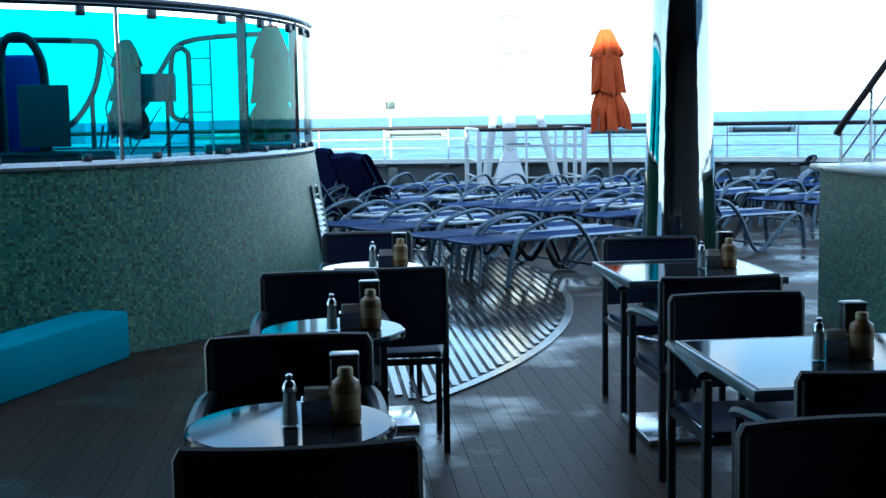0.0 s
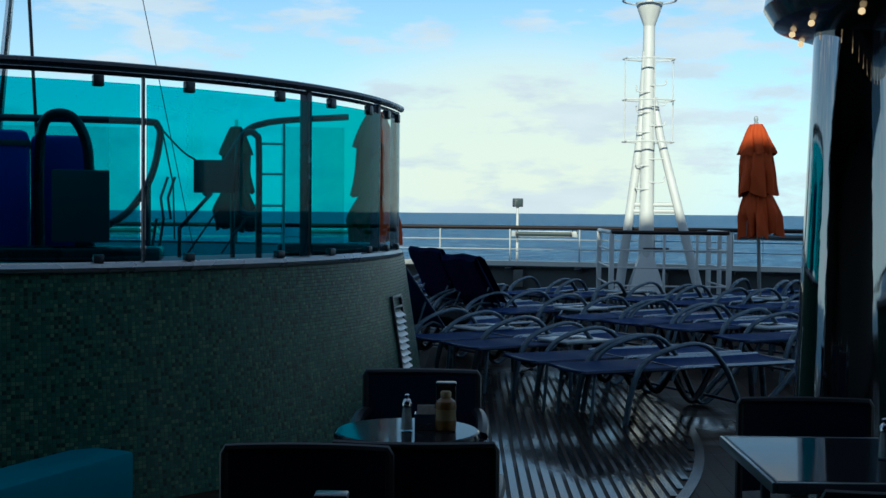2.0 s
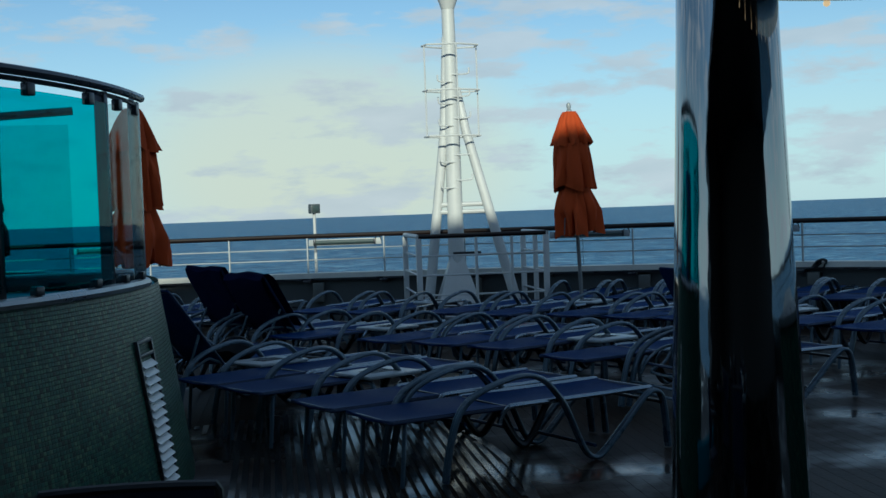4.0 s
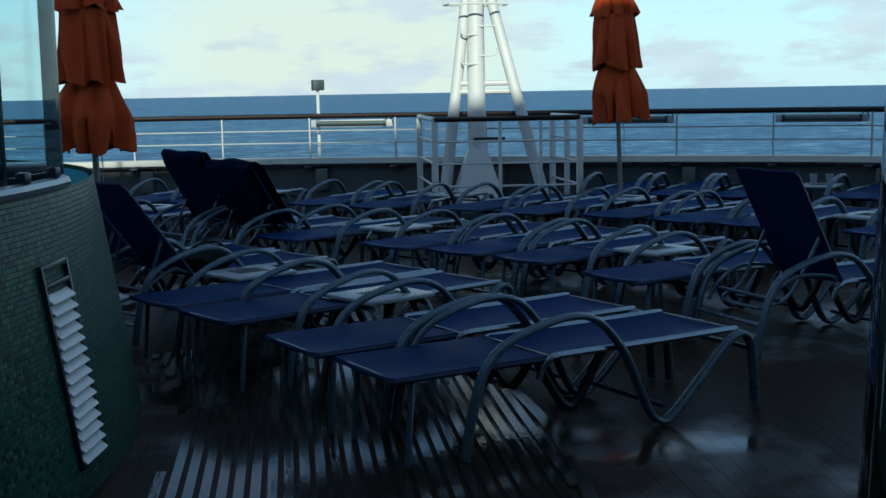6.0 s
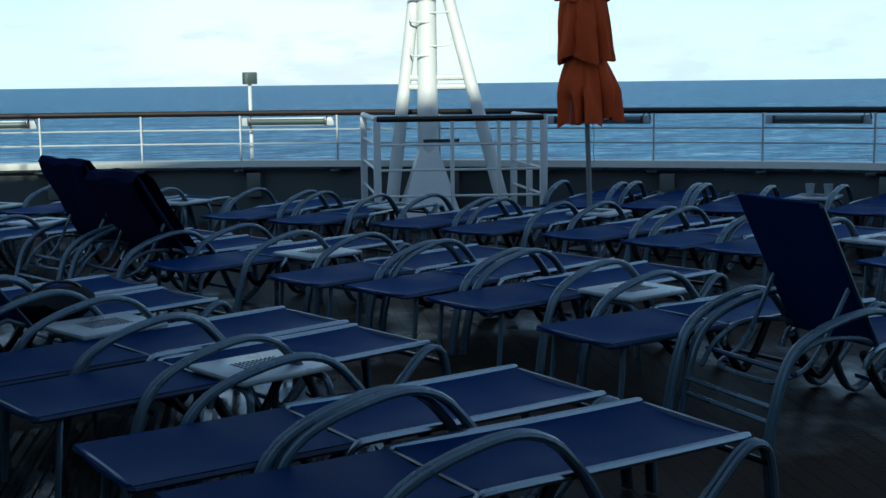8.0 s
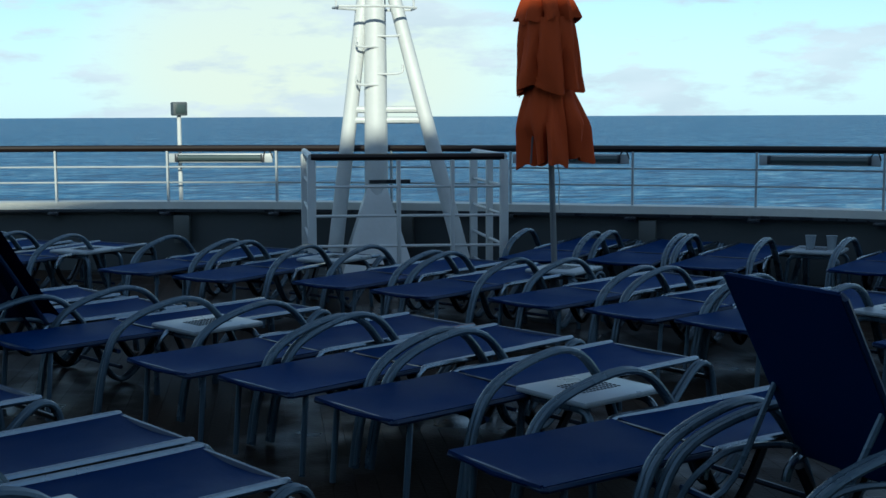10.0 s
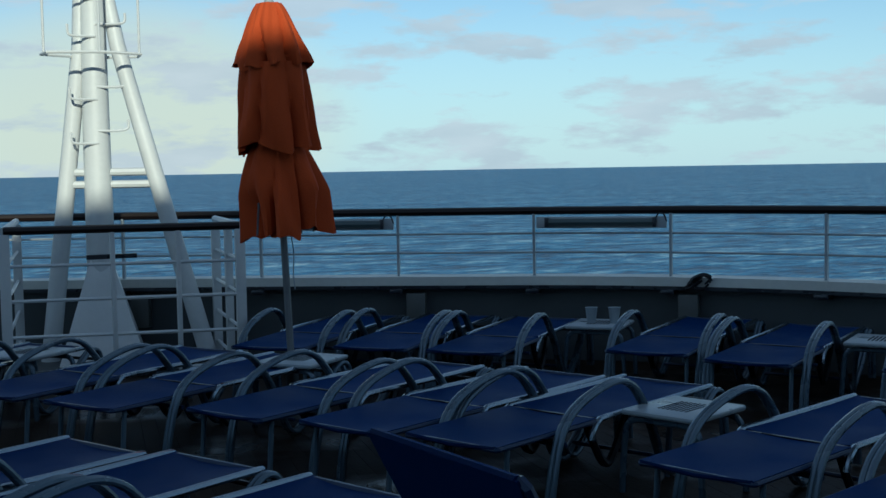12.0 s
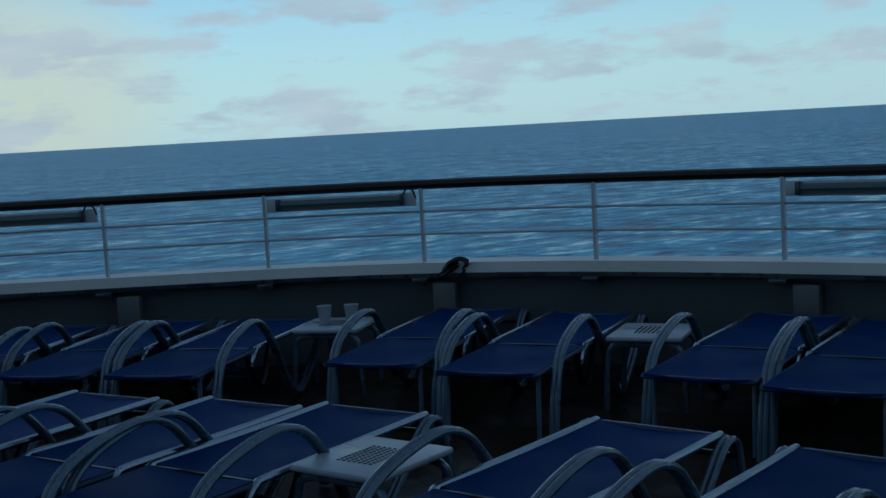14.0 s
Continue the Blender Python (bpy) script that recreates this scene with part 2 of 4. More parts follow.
def deck_mat(name, color, rnd=0.0):
    """Worn dark teak, damp all over, with puddles that mirror the sky."""
    m = mat(name, color, 0.5, vary=0.55, scale=0.9, fine=45, bump=0.3, rvary=0.1, rnd=rnd, spec=0.16)
    n, l = m.node_tree.nodes, m.node_tree.links
    b = n["Principled BSDF"]
    geo = n.new("ShaderNodeNewGeometry")
    t = n.new("ShaderNodeTexNoise")
    t.inputs["Scale"].default_value, t.inputs["Detail"].default_value, t.inputs["Roughness"].default_value = 0.7, 4.0, 0.55
    l.new(geo.outputs["Position"], t.inputs["Vector"])
    wet = n.new("ShaderNodeMapRange")
    wet.inputs["From Min"].default_value, wet.inputs["From Max"].default_value = 0.51, 0.67
    l.new(t.outputs["Fac"], wet.inputs["Value"])
    for key, dry, damp in (("Roughness", 0.50, 0.09), ("Specular IOR Level", 0.06, 0.42)):
        mr = n.new("ShaderNodeMapRange")
        mr.inputs["To Min"].default_value, mr.inputs["To Max"].default_value = dry, damp
        l.new(wet.outputs["Result"], mr.inputs["Value"])
        l.new(mr.outputs["Result"], b.inputs[key])
    bp = next(q for q in n if q.bl_idname == "ShaderNodeBump")
    mr = n.new("ShaderNodeMapRange")
    mr.inputs["To Min"].default_value, mr.inputs["To Max"].default_value = 0.3, 0.02
    l.new(wet.outputs["Result"], mr.inputs["Value"])
    l.new(mr.outputs["Result"], bp.inputs["Strength"])
    return m


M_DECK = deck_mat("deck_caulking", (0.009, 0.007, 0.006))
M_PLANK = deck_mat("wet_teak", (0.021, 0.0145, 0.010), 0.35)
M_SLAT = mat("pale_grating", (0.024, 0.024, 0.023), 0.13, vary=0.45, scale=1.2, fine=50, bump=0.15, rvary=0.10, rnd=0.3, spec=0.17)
M_CHROME = mat("brushed_steel", (0.55, 0.56, 0.58), 0.25, 1.0, vary=0.15, scale=3, fine=80, rvary=0.08)
M_DARKMET = mat("dark_rail_metal", (0.05, 0.055, 0.065), 0.30, 0.6, vary=0.3, scale=4, fine=60, rvary=0.1)
M_MIRROR = mat("polished_column_steel", (0.30, 0.31, 0.33), 0.05, 1.0, vary=0.25, scale=1.2, fine=5, rvary=0.03, bump=0.30, stretch=(1.6, 1.6, 0.35))
M_WHITE = mat("white_ship_paint", (0.53, 0.55, 0.55), 0.45, vary=0.16, scale=3, fine=30, bump=0.08)
M_RAILING = mat("railing_paint", (0.34, 0.37, 0.39), 0.45, vary=0.2, scale=3, fine=30, bump=0.08)
M_LOUVRE = mat("white_louvre_paint", (0.75, 0.77, 0.76), 0.4, vary=0.1, scale=5, fine=40)
M_BULK = mat("bulwark_paint", (0.045, 0.054, 0.058), 0.6, vary=0.25, scale=1.4, fine=20, bump=0.1)
M_STIFF = mat("stiffener_paint", (0.085, 0.093, 0.09), 0.55, vary=0.3, scale=3, fine=30, bump=0.1)
M_COAM = mat("coaming_paint", (0.56, 0.57, 0.53), 0.5, vary=0.25, scale=1.6, fine=25, bump=0.1)
M_WOOD = mat("varnished_handrail", (0.009, 0.005, 0.004), 0.45, vary=0.4, scale=2, fine=50, spec=0.3)
M_SLING = mat("navy_sling_mesh", (0.0014, 0.0100, 0.052), 0.62, vary=0.30, scale=2.2, fine=220, bump=0.25, rvary=0.1, spec=0.05, rnd=0.5)
# the weave shines bluish along its surface
for key, value in (("Sheen Weight", 0.30), ("Sheen Roughness", 0.35), ("Sheen Tint", (0.03, 0.17, 0.62, 1))):
    M_SLING.node_tree.nodes["Principled BSDF"].inputs[key].default_value = value
M_TUBE = mat("lounger_tube_paint", (0.085, 0.125, 0.165), 0.28, 0.25, vary=0.25, scale=5, fine=70, rvary=0.1)
M_ALU = mat("side_rail_aluminium", (0.26, 0.31, 0.36), 0.22, 0.9, vary=0.2, scale=5, fine=70, rvary=0.08)
M_FRAME = mat("lounger_frame_paint", (0.010, 0.026, 0.07), 0.38, 0.0, vary=0.25, scale=5, fine=70, rvary=0.08, spec=0.3)
M_TOWEL = mat("navy_towel", (0.008, 0.012, 0.060), 0.95, vary=0.4, scale=8, fine=160, bump=0.8, spec=0.1)
M_PLASTIC = mat("white_plastic", (0.28, 0.32, 0.35), 0.35, vary=0.12, scale=4, fine=80, rvary=0.1)
M_HOLE = mat("hole_shade", (0.02, 0.03, 0.04), 0.8)
M_UMB = mat("orange_canvas", (0.40, 0.060, 0.012), 0.85, vary=0.22, scale=3, fine=90, bump=0.3, spec=0.2)
M_UMBDARK = mat("dark_canvas", (0.010, 0.012, 0.014), 0.9, vary=0.25, scale=3, fine=90, bump=0.3, spec=0.1)
M_POLE = mat("umbrella_pole", (0.18, 0.19, 0.20), 0.4, 0.5, vary=0.2)
M_MOSAIC = mosaic_mat("green_mosaic", [(0.0, (0.006, 0.026, 0.018)), (0.24, (0.013, 0.065, 0.045)), (0.44, (0.036, 0.115, 0.066)), (0.60, (0.018, 0.088, 0.064)), (0.78, (0.072, 0.142, 0.080))])
M_TEALGLASS = glass_mat("teal_glass", (0.0, 0.65, 0.69))
M_CLEARGLASS = glass_mat("clear_glass", (0.80, 0.88, 0.88))
M_TEALWALL = mat("teal_plaster", (0.003, 0.15, 0.20), 0.7, vary=0.2, scale=2.5, fine=40, bump=0.1, spec=0.1)
M_BLUE = mat("blue_vinyl", (0.012, 0.035, 0.40), 0.45, vary=0.25, scale=3, fine=40, bump=0.1)
M_DKGREY = mat("dark_grey_box", (0.06, 0.075, 0.085), 0.55, vary=0.25, scale=3, fine=40)
M_BLACK = mat("black_metal", (0.012, 0.013, 0.016), 0.35, 0.3, vary=0.3, scale=5, fine=60)
M_CHAIRMESH = mat("navy_chair_mesh", (0.005, 0.010, 0.032), 0.6, vary=0.3, scale=4, fine=260, bump=0.3, spec=0.2)
M_CHAIRFRAME = mat("gunmetal_chair_frame", (0.010, 0.013, 0.018), 0.42, 0.1, vary=0.25, scale=6, fine=60)
M_TABLETOP = mat("polished_table_top", (0.016, 0.018, 0.022), 0.05, vary=0.3, scale=3, fine=40, rvary=0.03, spec=0.06)
M_RIM = mat("weathered_steel_rim", (0.36, 0.38, 0.39), 0.32, 0.7, vary=0.25, scale=3, fine=50, rvary=0.1)
M_STONE = mat("grey_stone_top", (0.15, 0.165, 0.16), 0.35, vary=0.3, scale=5, fine=70, rvary=0.1)
M_EDGE = mat("table_edge_band", (0.20, 0.24, 0.26), 0.3, 0.6, vary=0.2)
M_SALT = glass_mat("shaker_glass", (0.75, 0.82, 0.85))
M_MUSTARD = mat("mustard_bottle", (0.17, 0.080, 0.014), 0.35, vary=0.2, scale=15, fine=80)
M_LID = mat("bottle_cap", (0.30, 0.22, 0.10), 0.4, vary=0.1)
M_PAPER = mat("paper_sachets", (0.55, 0.52, 0.48), 0.8, vary=0.4, scale=60, fine=200)
M_DARKROOF = mat("dark_soffit", (0.035, 0.037, 0.042), 0.18, vary=0.3, scale=2, fine=40, coat=0.3)
M_SUPER = mat("superstructure_paint", (0.035, 0.036, 0.038), 0.55, vary=0.15, scale=1.0, fine=15)
M_TUBELIGHT = mat("lamp_diffuser", (0.05, 0.075, 0.078), 0.3, vary=0.2)
M_BULB = mat("bulb_glass", (0.8, 0.7, 0.5), 0.2)
M_BULB.node_tree.nodes["Principled BSDF"].inputs["Emission Color"].default_value = (1.0, 0.62, 0.3, 1)
M_BULB.node_tree.nodes["Principled BSDF"].inputs["Emission Strength"].default_value = 0.9


# ---------------- mesh helpers ----------------
def link_mesh(name, bm, material, parent=None, label="", smooth=True):
    me = bpy.data.meshes.new(name)
    bmesh.ops.recalc_face_normals(bm, faces=bm.faces)
    bm.to_mesh(me)
    bm.free()
    me.materials.append(material)
    if smooth:
        me.shade_smooth()
        me.set_sharp_from_angle(angle=radians(18 if material == M_TABLETOP else 35))
    ob = new(name, me)
    if parent is not None:
        ob.parent = parent
    if label:
        ob["label"] = label
    return ob


def part(name, bm, material, parent, label=""):
    return link_mesh(name, bm, material, parent, label)


def thing(name, m, label, category, group="", kind=""):
    e = new(name)
    e.empty_display_size = 0.2
    e.matrix_world = m
    return tagged(e, label, category, group, kind)


def box(bm, x0, x1, y0, y1, z0, z1, bevel=0.0, m=None):
    vs = [bm.verts.new((x, y, z)) for x in (x0, x1) for y in (y0, y1) for z in (z0, z1)]
    fs = [bm.faces.new([vs[i] for i in f]) for f in ((0, 1, 3, 2), (4, 6, 7, 5), (0, 4, 5, 1), (2, 3, 7, 6), (0, 2, 6, 4), (1, 5, 7, 3))]
    if bevel:
        es = list({e for f in fs for e in f.edges})
        r = bmesh.ops.bevel(bm, geom=es, offset=bevel, segments=2, affect="EDGES", profile=0.5)
        vs = list({v for f in r["faces"] for v in f.verts} | {v for v in vs if v.is_valid})
    if m is not None:
        bmesh.ops.transform(bm, matrix=m, verts=[v for v in vs if v.is_valid])
    return bm


def tube(bm, pts, r, n=8, cap=True, flat=1.0):
    """A round bar along a line of points; r may be a list."""
    pts = [Vector(p) for p in pts]
    rs = r if isinstance(r, (list, tuple)) else [r] * len(pts)
    rings, up = [], None
    for i, p in enumerate(pts):
        d = (pts[min(i + 1, len(pts) - 1)] - pts[max(i - 1, 0)]).normalized()
        if up is None:
            up = Vector((0, 0, 1)) if abs(d.z) < 0.9 else Vector((0, 1, 0))
        s = d.cross(up).normalized()
        up = s.cross(d).normalized()
        rings.append([bm.verts.new(p + rs[i] * (math.cos(2 * math.pi * k / n) * s * flat + math.sin(2 * math.pi * k / n) * up)) for k in range(n)])
    for a, b in zip(rings, rings[1:]):
        for k in range(n):
            bm.faces.new((a[k], a[(k + 1) % n], b[(k + 1) % n], b[k]))
    if cap:
        bm.faces.new(rings[0][::-1])
        bm.faces.new(rings[-1])
    return bm


def spline(knots, steps=6):
    """A smooth line through the knots."""
    k = [Vector(p) for p in knots]
    k = [2 * k[0] - k[1]] + k + [2 * k[-1] - k[-2]]
    out = []
    for i in range(1, len(k) - 2):
        for j in range(steps):
            t = j / steps
            a, b, c, d = k[i - 1:i + 3]
            out.append(0.5 * (2 * b + (c - a) * t + (2 * a - 5 * b + 4 * c - d) * t * t + (3 * b - a - 3 * c + d) * t ** 3))
    return out + [k[-2]]


def lathe(bm, profile, n=24, cx=0.0, cy=0.0):
    rings = [[bm.verts.new((cx + r * math.cos(2 * math.pi * k / n), cy + r * math.sin(2 * math.pi * k / n), z)) for k in range(n)] for r, z in profile]
    for a, b in zip(rings, rings[1:]):
        for k in range(n):
            bm.faces.new((a[k], a[(k + 1) % n], b[(k + 1) % n], b[k]))
    bm.faces.new(rings[0][::-1])
    bm.faces.new(rings[-1])
    return bm


def B():
    return bmesh.new()


# ---------------- sea, deck, ship ----------------
bm = B()
bmesh.ops.create_circle(bm, cap_ends=True, segments=96, radius=4900)
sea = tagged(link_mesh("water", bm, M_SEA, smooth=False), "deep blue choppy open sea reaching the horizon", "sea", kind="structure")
sea.location = (0, 0, -14)

NEAR = pose(0.413, 0.547, 0, 0, 0, 0.82)      # axes in which the cafe, the drum and the column are laid out
CAFE = -8.5                                  # turn of the cafe furniture and planking
DRUM_OVAL = 1.20
CC, R_TOP, R_BASE = Vector((-4.57, 9.1, 0)), 3.13, 3.31   # mosaic drum, an oval
RAIL = spline([(-16, 14.5, 0), (-9, 18.9, 0), (-4.5, 20.15, 0), (-0.9, 20.0, 0), (2.5, 19.0, 0), (5.75, 17.25, 0), (7.65, 15.85, 0), (9.0, 13.7, 0), (10.1, 10.6, 0), (10.6, 6.0, 0), (10.8, -2.0, 0), (10.8, -9.0, 0)], 14)


def along(line, gap, start=0.0):
    """Points at even steps along a line."""
    out, want, run = [], start, 0.0
    for a, b in zip(line, line[1:]):
        d = (b - a).length
        while run + d >= want:
            out.append(a + (b - a) * ((want - run) / d))
            want += gap
        run += d
    return out


# the hull and deck slab: a solid outline with a wall round it
outline = [Vector((p.x, p.y, 0)) for p in RAIL] + [Vector((-16, -9, 0))]
bm = B()
f = bm.faces.new([bm.verts.new((p.x, p.y, -0.012)) for p in outline])
r = bmesh.ops.extrude_face_region(bm, geom=[f])
for v in r["geom"]:
    if isinstance(v, bmesh.types.BMVert):
        v.co.z = -0.35
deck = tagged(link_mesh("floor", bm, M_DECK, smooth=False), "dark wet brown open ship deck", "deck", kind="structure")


def ribbon(bm, line, off0, off1, z0, z1):
    """A closed band along the line, between two offsets to its left and two heights."""
    secs = []
    for i, p in enumerate(line):
        d = (line[min(i + 1, len(line) - 1)] - line[max(i - 1, 0)]).normalized()
        s = Vector((-d.y, d.x, 0))
        secs.append([bm.verts.new((p.x + s.x * o, p.y + s.y * o, z)) for o, z in ((off0, z0), (off1, z0), (off1, z1), (off0, z1))])
    for a, b in zip(secs, secs[1:]):
        for k in range(4):
            bm.faces.new((a[k], a[(k + 1) % 4], b[(k + 1) % 4], b[k]))
    bm.faces.new(secs[0][::-1])
    bm.faces.new(secs[-1])
    return bm


bulwark = tagged(link_mesh("wall_stern", ribbon(B(), RAIL, -0.02, 0.12, -0.35, 0.60), M_BULK), "grey-green painted steel bulwark below the railing", "bulwark", kind="structure")
coaming = tagged(link_mesh("trim", ribbon(B(), RAIL, -0.10, 0.16, 0.602, 0.70), M_COAM), "off-white painted coaming on the bulwark", "coaming", kind="structure")
tagged(link_mesh("trim", ribbon(B(), RAIL, -0.125, -0.104, 0.60, 0.628), M_DARKMET), "thin dark band under the coaming edge", "pipe", kind="structure")

# railing on the coaming
FINE = along(RAIL, 0.02)


def rail_at(s):
    return FINE[max(0, min(len(FINE) - 1, round(s / 0.02)))]


# bays are a little shorter round the stern and longer down the side
BAYS = {k: 20.14 - 1.15 * (17 - k) if k < 17 else 20.14 + 1.205 * (k - 17) if k <= 20 else 23.755 + 1.155 * (k - 20) if k <= 22 else 26.06 + 1.248 * (k - 22) for k in range(0, 38)}
POSTS = [rail_at(BAYS[k]) for k in sorted(BAYS)]
railing = thing("railing", Matrix(), "white steel ship railing with dark varnished wooden handrail", "railing")
part("handrail", tube(B(), [Vector((p.x, p.y, 1.245)) for p in RAIL], 0.034, 8), M_WOOD, railing, "dark varnished wooden handrail")
for z in (1.055, 0.895):
    part("bar", tube(B(), [Vector((p.x, p.y, z)) for p in RAIL], 0.010, 6), M_RAILING, railing)
bm = B()
box(bm, -0.010, 0.010, -0.024, 0.024, 0.70, 1.22)
post0 = part("post", bm, M_RAILING, railing)
post0.matrix_basis = pose(POSTS[0].x, POSTS[0].y, 0)
for i, p in enumerate(POSTS[1:], 1):
    d = RAIL[min(range(len(RAIL)), key=lambda k: (RAIL[k] - p).length)]
    c = post0.copy()
    scene.collection.objects.link(c)
    a = POSTS[min(i + 1, len(POSTS) - 1)] - POSTS[i - 1]
    c.matrix_basis = pose(p.x, p.y, 0, 0, 0, math.degrees(math.atan2(a.y, a.x)))

bm = B()
box(bm, -0.055, 0.055, -0.17, -0.021, 0.565, 0.60, 0.004)
brk = part("bracket", bm, M_DARKMET, coaming)
brk.matrix_basis = pose(POSTS[0].x, POSTS[0].y, 0)
for i, p in enumerate(POSTS[1:], 1):
    c = brk.copy()
    scene.collection.objects.link(c)
    a = POSTS[min(i + 1, len(POSTS) - 1)] - POSTS[i - 1]
    c.matrix_basis = pose(p.x, p.y, 0, 0, 0, math.degrees(math.atan2(a.y, a.x)))

# pale stiffeners on the inner face of the bulwark
bm = B()
box(bm, -0.08, 0.08, -0.13, -0.021, 0.28, 0.562, 0.006)
stf = part("stiffener", bm, M_STIFF, bulwark, "grey painted steel stiffener")
for k, i in enumerate(range(2, len(POSTS) - 1, 2)):
    d_ = POSTS[i + 1] - POSTS[i - 1]
    q = POSTS[i] + d_.normalized() * 0.16
    ob = stf if k == 0 else stf.copy()
    if k:
        scene.collection.objects.link(ob)
    ob.matrix_basis = pose(q.x, q.y, 0, 0, 0, math.degrees(math.atan2(d_.y, d_.x)))

# fluorescent fittings hung under the handrail in some of the bays
def rail_lamp(a, b):
    d = b - a
    t = thing("rail_lamp", pose(a.x, a.y, 1.15, 0, 0, math.degrees(math.atan2(d.y, d.x))), "slim grey tubular lamp fitting under the handrail", "lamp", "lamps along the railing")
    L = d.length
    bm = B()
    box(bm, 0.03, L - 0.03, -0.055, -0.030, -0.05, 0.045, 0.005)
    part("back_plate", bm, M_RAILING, t)
    part("tube", tube(B(), [(0.14, -0.075, 0), (L - 0.14, -0.075, 0)], 0.032, 10), M_TUBELIGHT, t, "grey translucent tube")
    for x in (0.11, L - 0.14):
        bm = B()
        box(bm, x, x + 0.03, -0.115, -0.056, -0.04, 0.04, 0.004)
        part("end_cap", bm, M_DARKMET, t)
    part("cable", tube(B(), spline([(L - 0.12, -0.08, 0.03), (L - 0.09, -0.08, 0.07), (L - 0.05, -0.06, 0.06), (L - 0.03, -0.05, 0.0)], 4), 0.006, 6), M_BLACK, t)
    return t


for i in (8, 10, 13, 16, 19, 21, 24, 26, 29):
    rail_lamp(POSTS[i], POSTS[i + 1])

# flood lamp on a post outside the railing
t = thing("flood_lamp", pose(1.57, 19.50, 0, 0, 0, 10), "small box lamp on a white pole at the railing", "lamp")
part("pole", tube(B(), [(0, 0, 0.70), (0, 0, 1.60)], 0.022, 10), M_WHITE, t)
bm = B()
box(bm, -0.075, 0.075, -0.07, 0.05, 1.58, 1.72, 0.012)
part("head", bm, M_DKGREY, t, "grey box lamp head")
bm = B()
box(bm, -0.05, 0.05, -0.082, -0.071, 1.605, 1.695, 0.004)
part("lens", bm, M_TUBELIGHT, t)

# ---------------- side tables and loungers ----------------
def side_table(m, label="low white plastic side table with perforated top"):
    t = thing("side_table", m, label, "table", "side tables among the loungers")
    bm = B()
    box(bm, -0.235, 0.235, -0.215, 0.215, 0.397, 0.425, 0.012)
    top = part("tabletop", bm, M_PLASTIC, t, "white moulded plastic top")
    # no real holes: small dark pads on the top give the shade inside them
    bm = B()
    for i in range(-5, 6):
        for j in range(-3, 4):
            x, y = i * 0.021, j * 0.026
            box(bm, x - 0.005, x + 0.005, y - 0.006, y + 0.006, 0.4255, 0.4275)
    part("perforation", bm, M_HOLE, top, "rows of dark pads standing for shaded drain holes")
    for sx in (-1, 1):
        part("leg_frame", tube(B(), spline([(sx * 0.20, -0.23, 0), (sx * 0.20, -0.215, 0.25), (sx * 0.19, -0.18, 0.365), (sx * 0.18, 0, 0.372), (sx * 0.19, 0.18, 0.365), (sx * 0.20, 0.215, 0.25), (sx * 0.20, 0.23, 0)], 4), 0.017, 8), M_TUBE, t)
    return t


def sweep_arm(y, shift=0.0):
    """One side tube: arm loop, sled curve and foot-end leg."""
    line = spline([(0.30, y, 0.012), (0.335, y, 0.20), (0.395, y, 0.375), (0.49, y, 0.475), (0.66, y, 0.540), (0.86, y, 0.572), (1.00, y, 0.535), (1.10, y, 0.44), (1.17, y, 0.34), (1.24, y, 0.19), (1.31, y, 0.06), (1.385, y, 0.020), (1.47, y, 0.065), (1.62, y, 0.20), (1.77, y, 0.340), (1.85, y, 0.380), (1.915, y, 0.35), (1.945, y, 0.23), (1.965, y, 0.012)], 3)
    return [p - Vector((shift * max(0.0, min(1.0, (1.6 - p.x) / 0.5)), 0, 0)) for p in line]


def sheet(bm, grid, drop):
    """A thin cloth from a grid of places, thickened downwards."""
    top = [[bm.verts.new(p) for p in row] for row in grid]
    for a, b in zip(top, top[1:]):
        for j in range(len(a) - 1):
            bm.faces.new((a[j], b[j], b[j + 1], a[j + 1]))
    r = bmesh.ops.extrude_face_region(bm, geom=bm.faces[:])
    bmesh.ops.translate(bm, vec=drop, verts=[v for v in r["geom"] if isinstance(v, bmesh.types.BMVert)])
    return bm


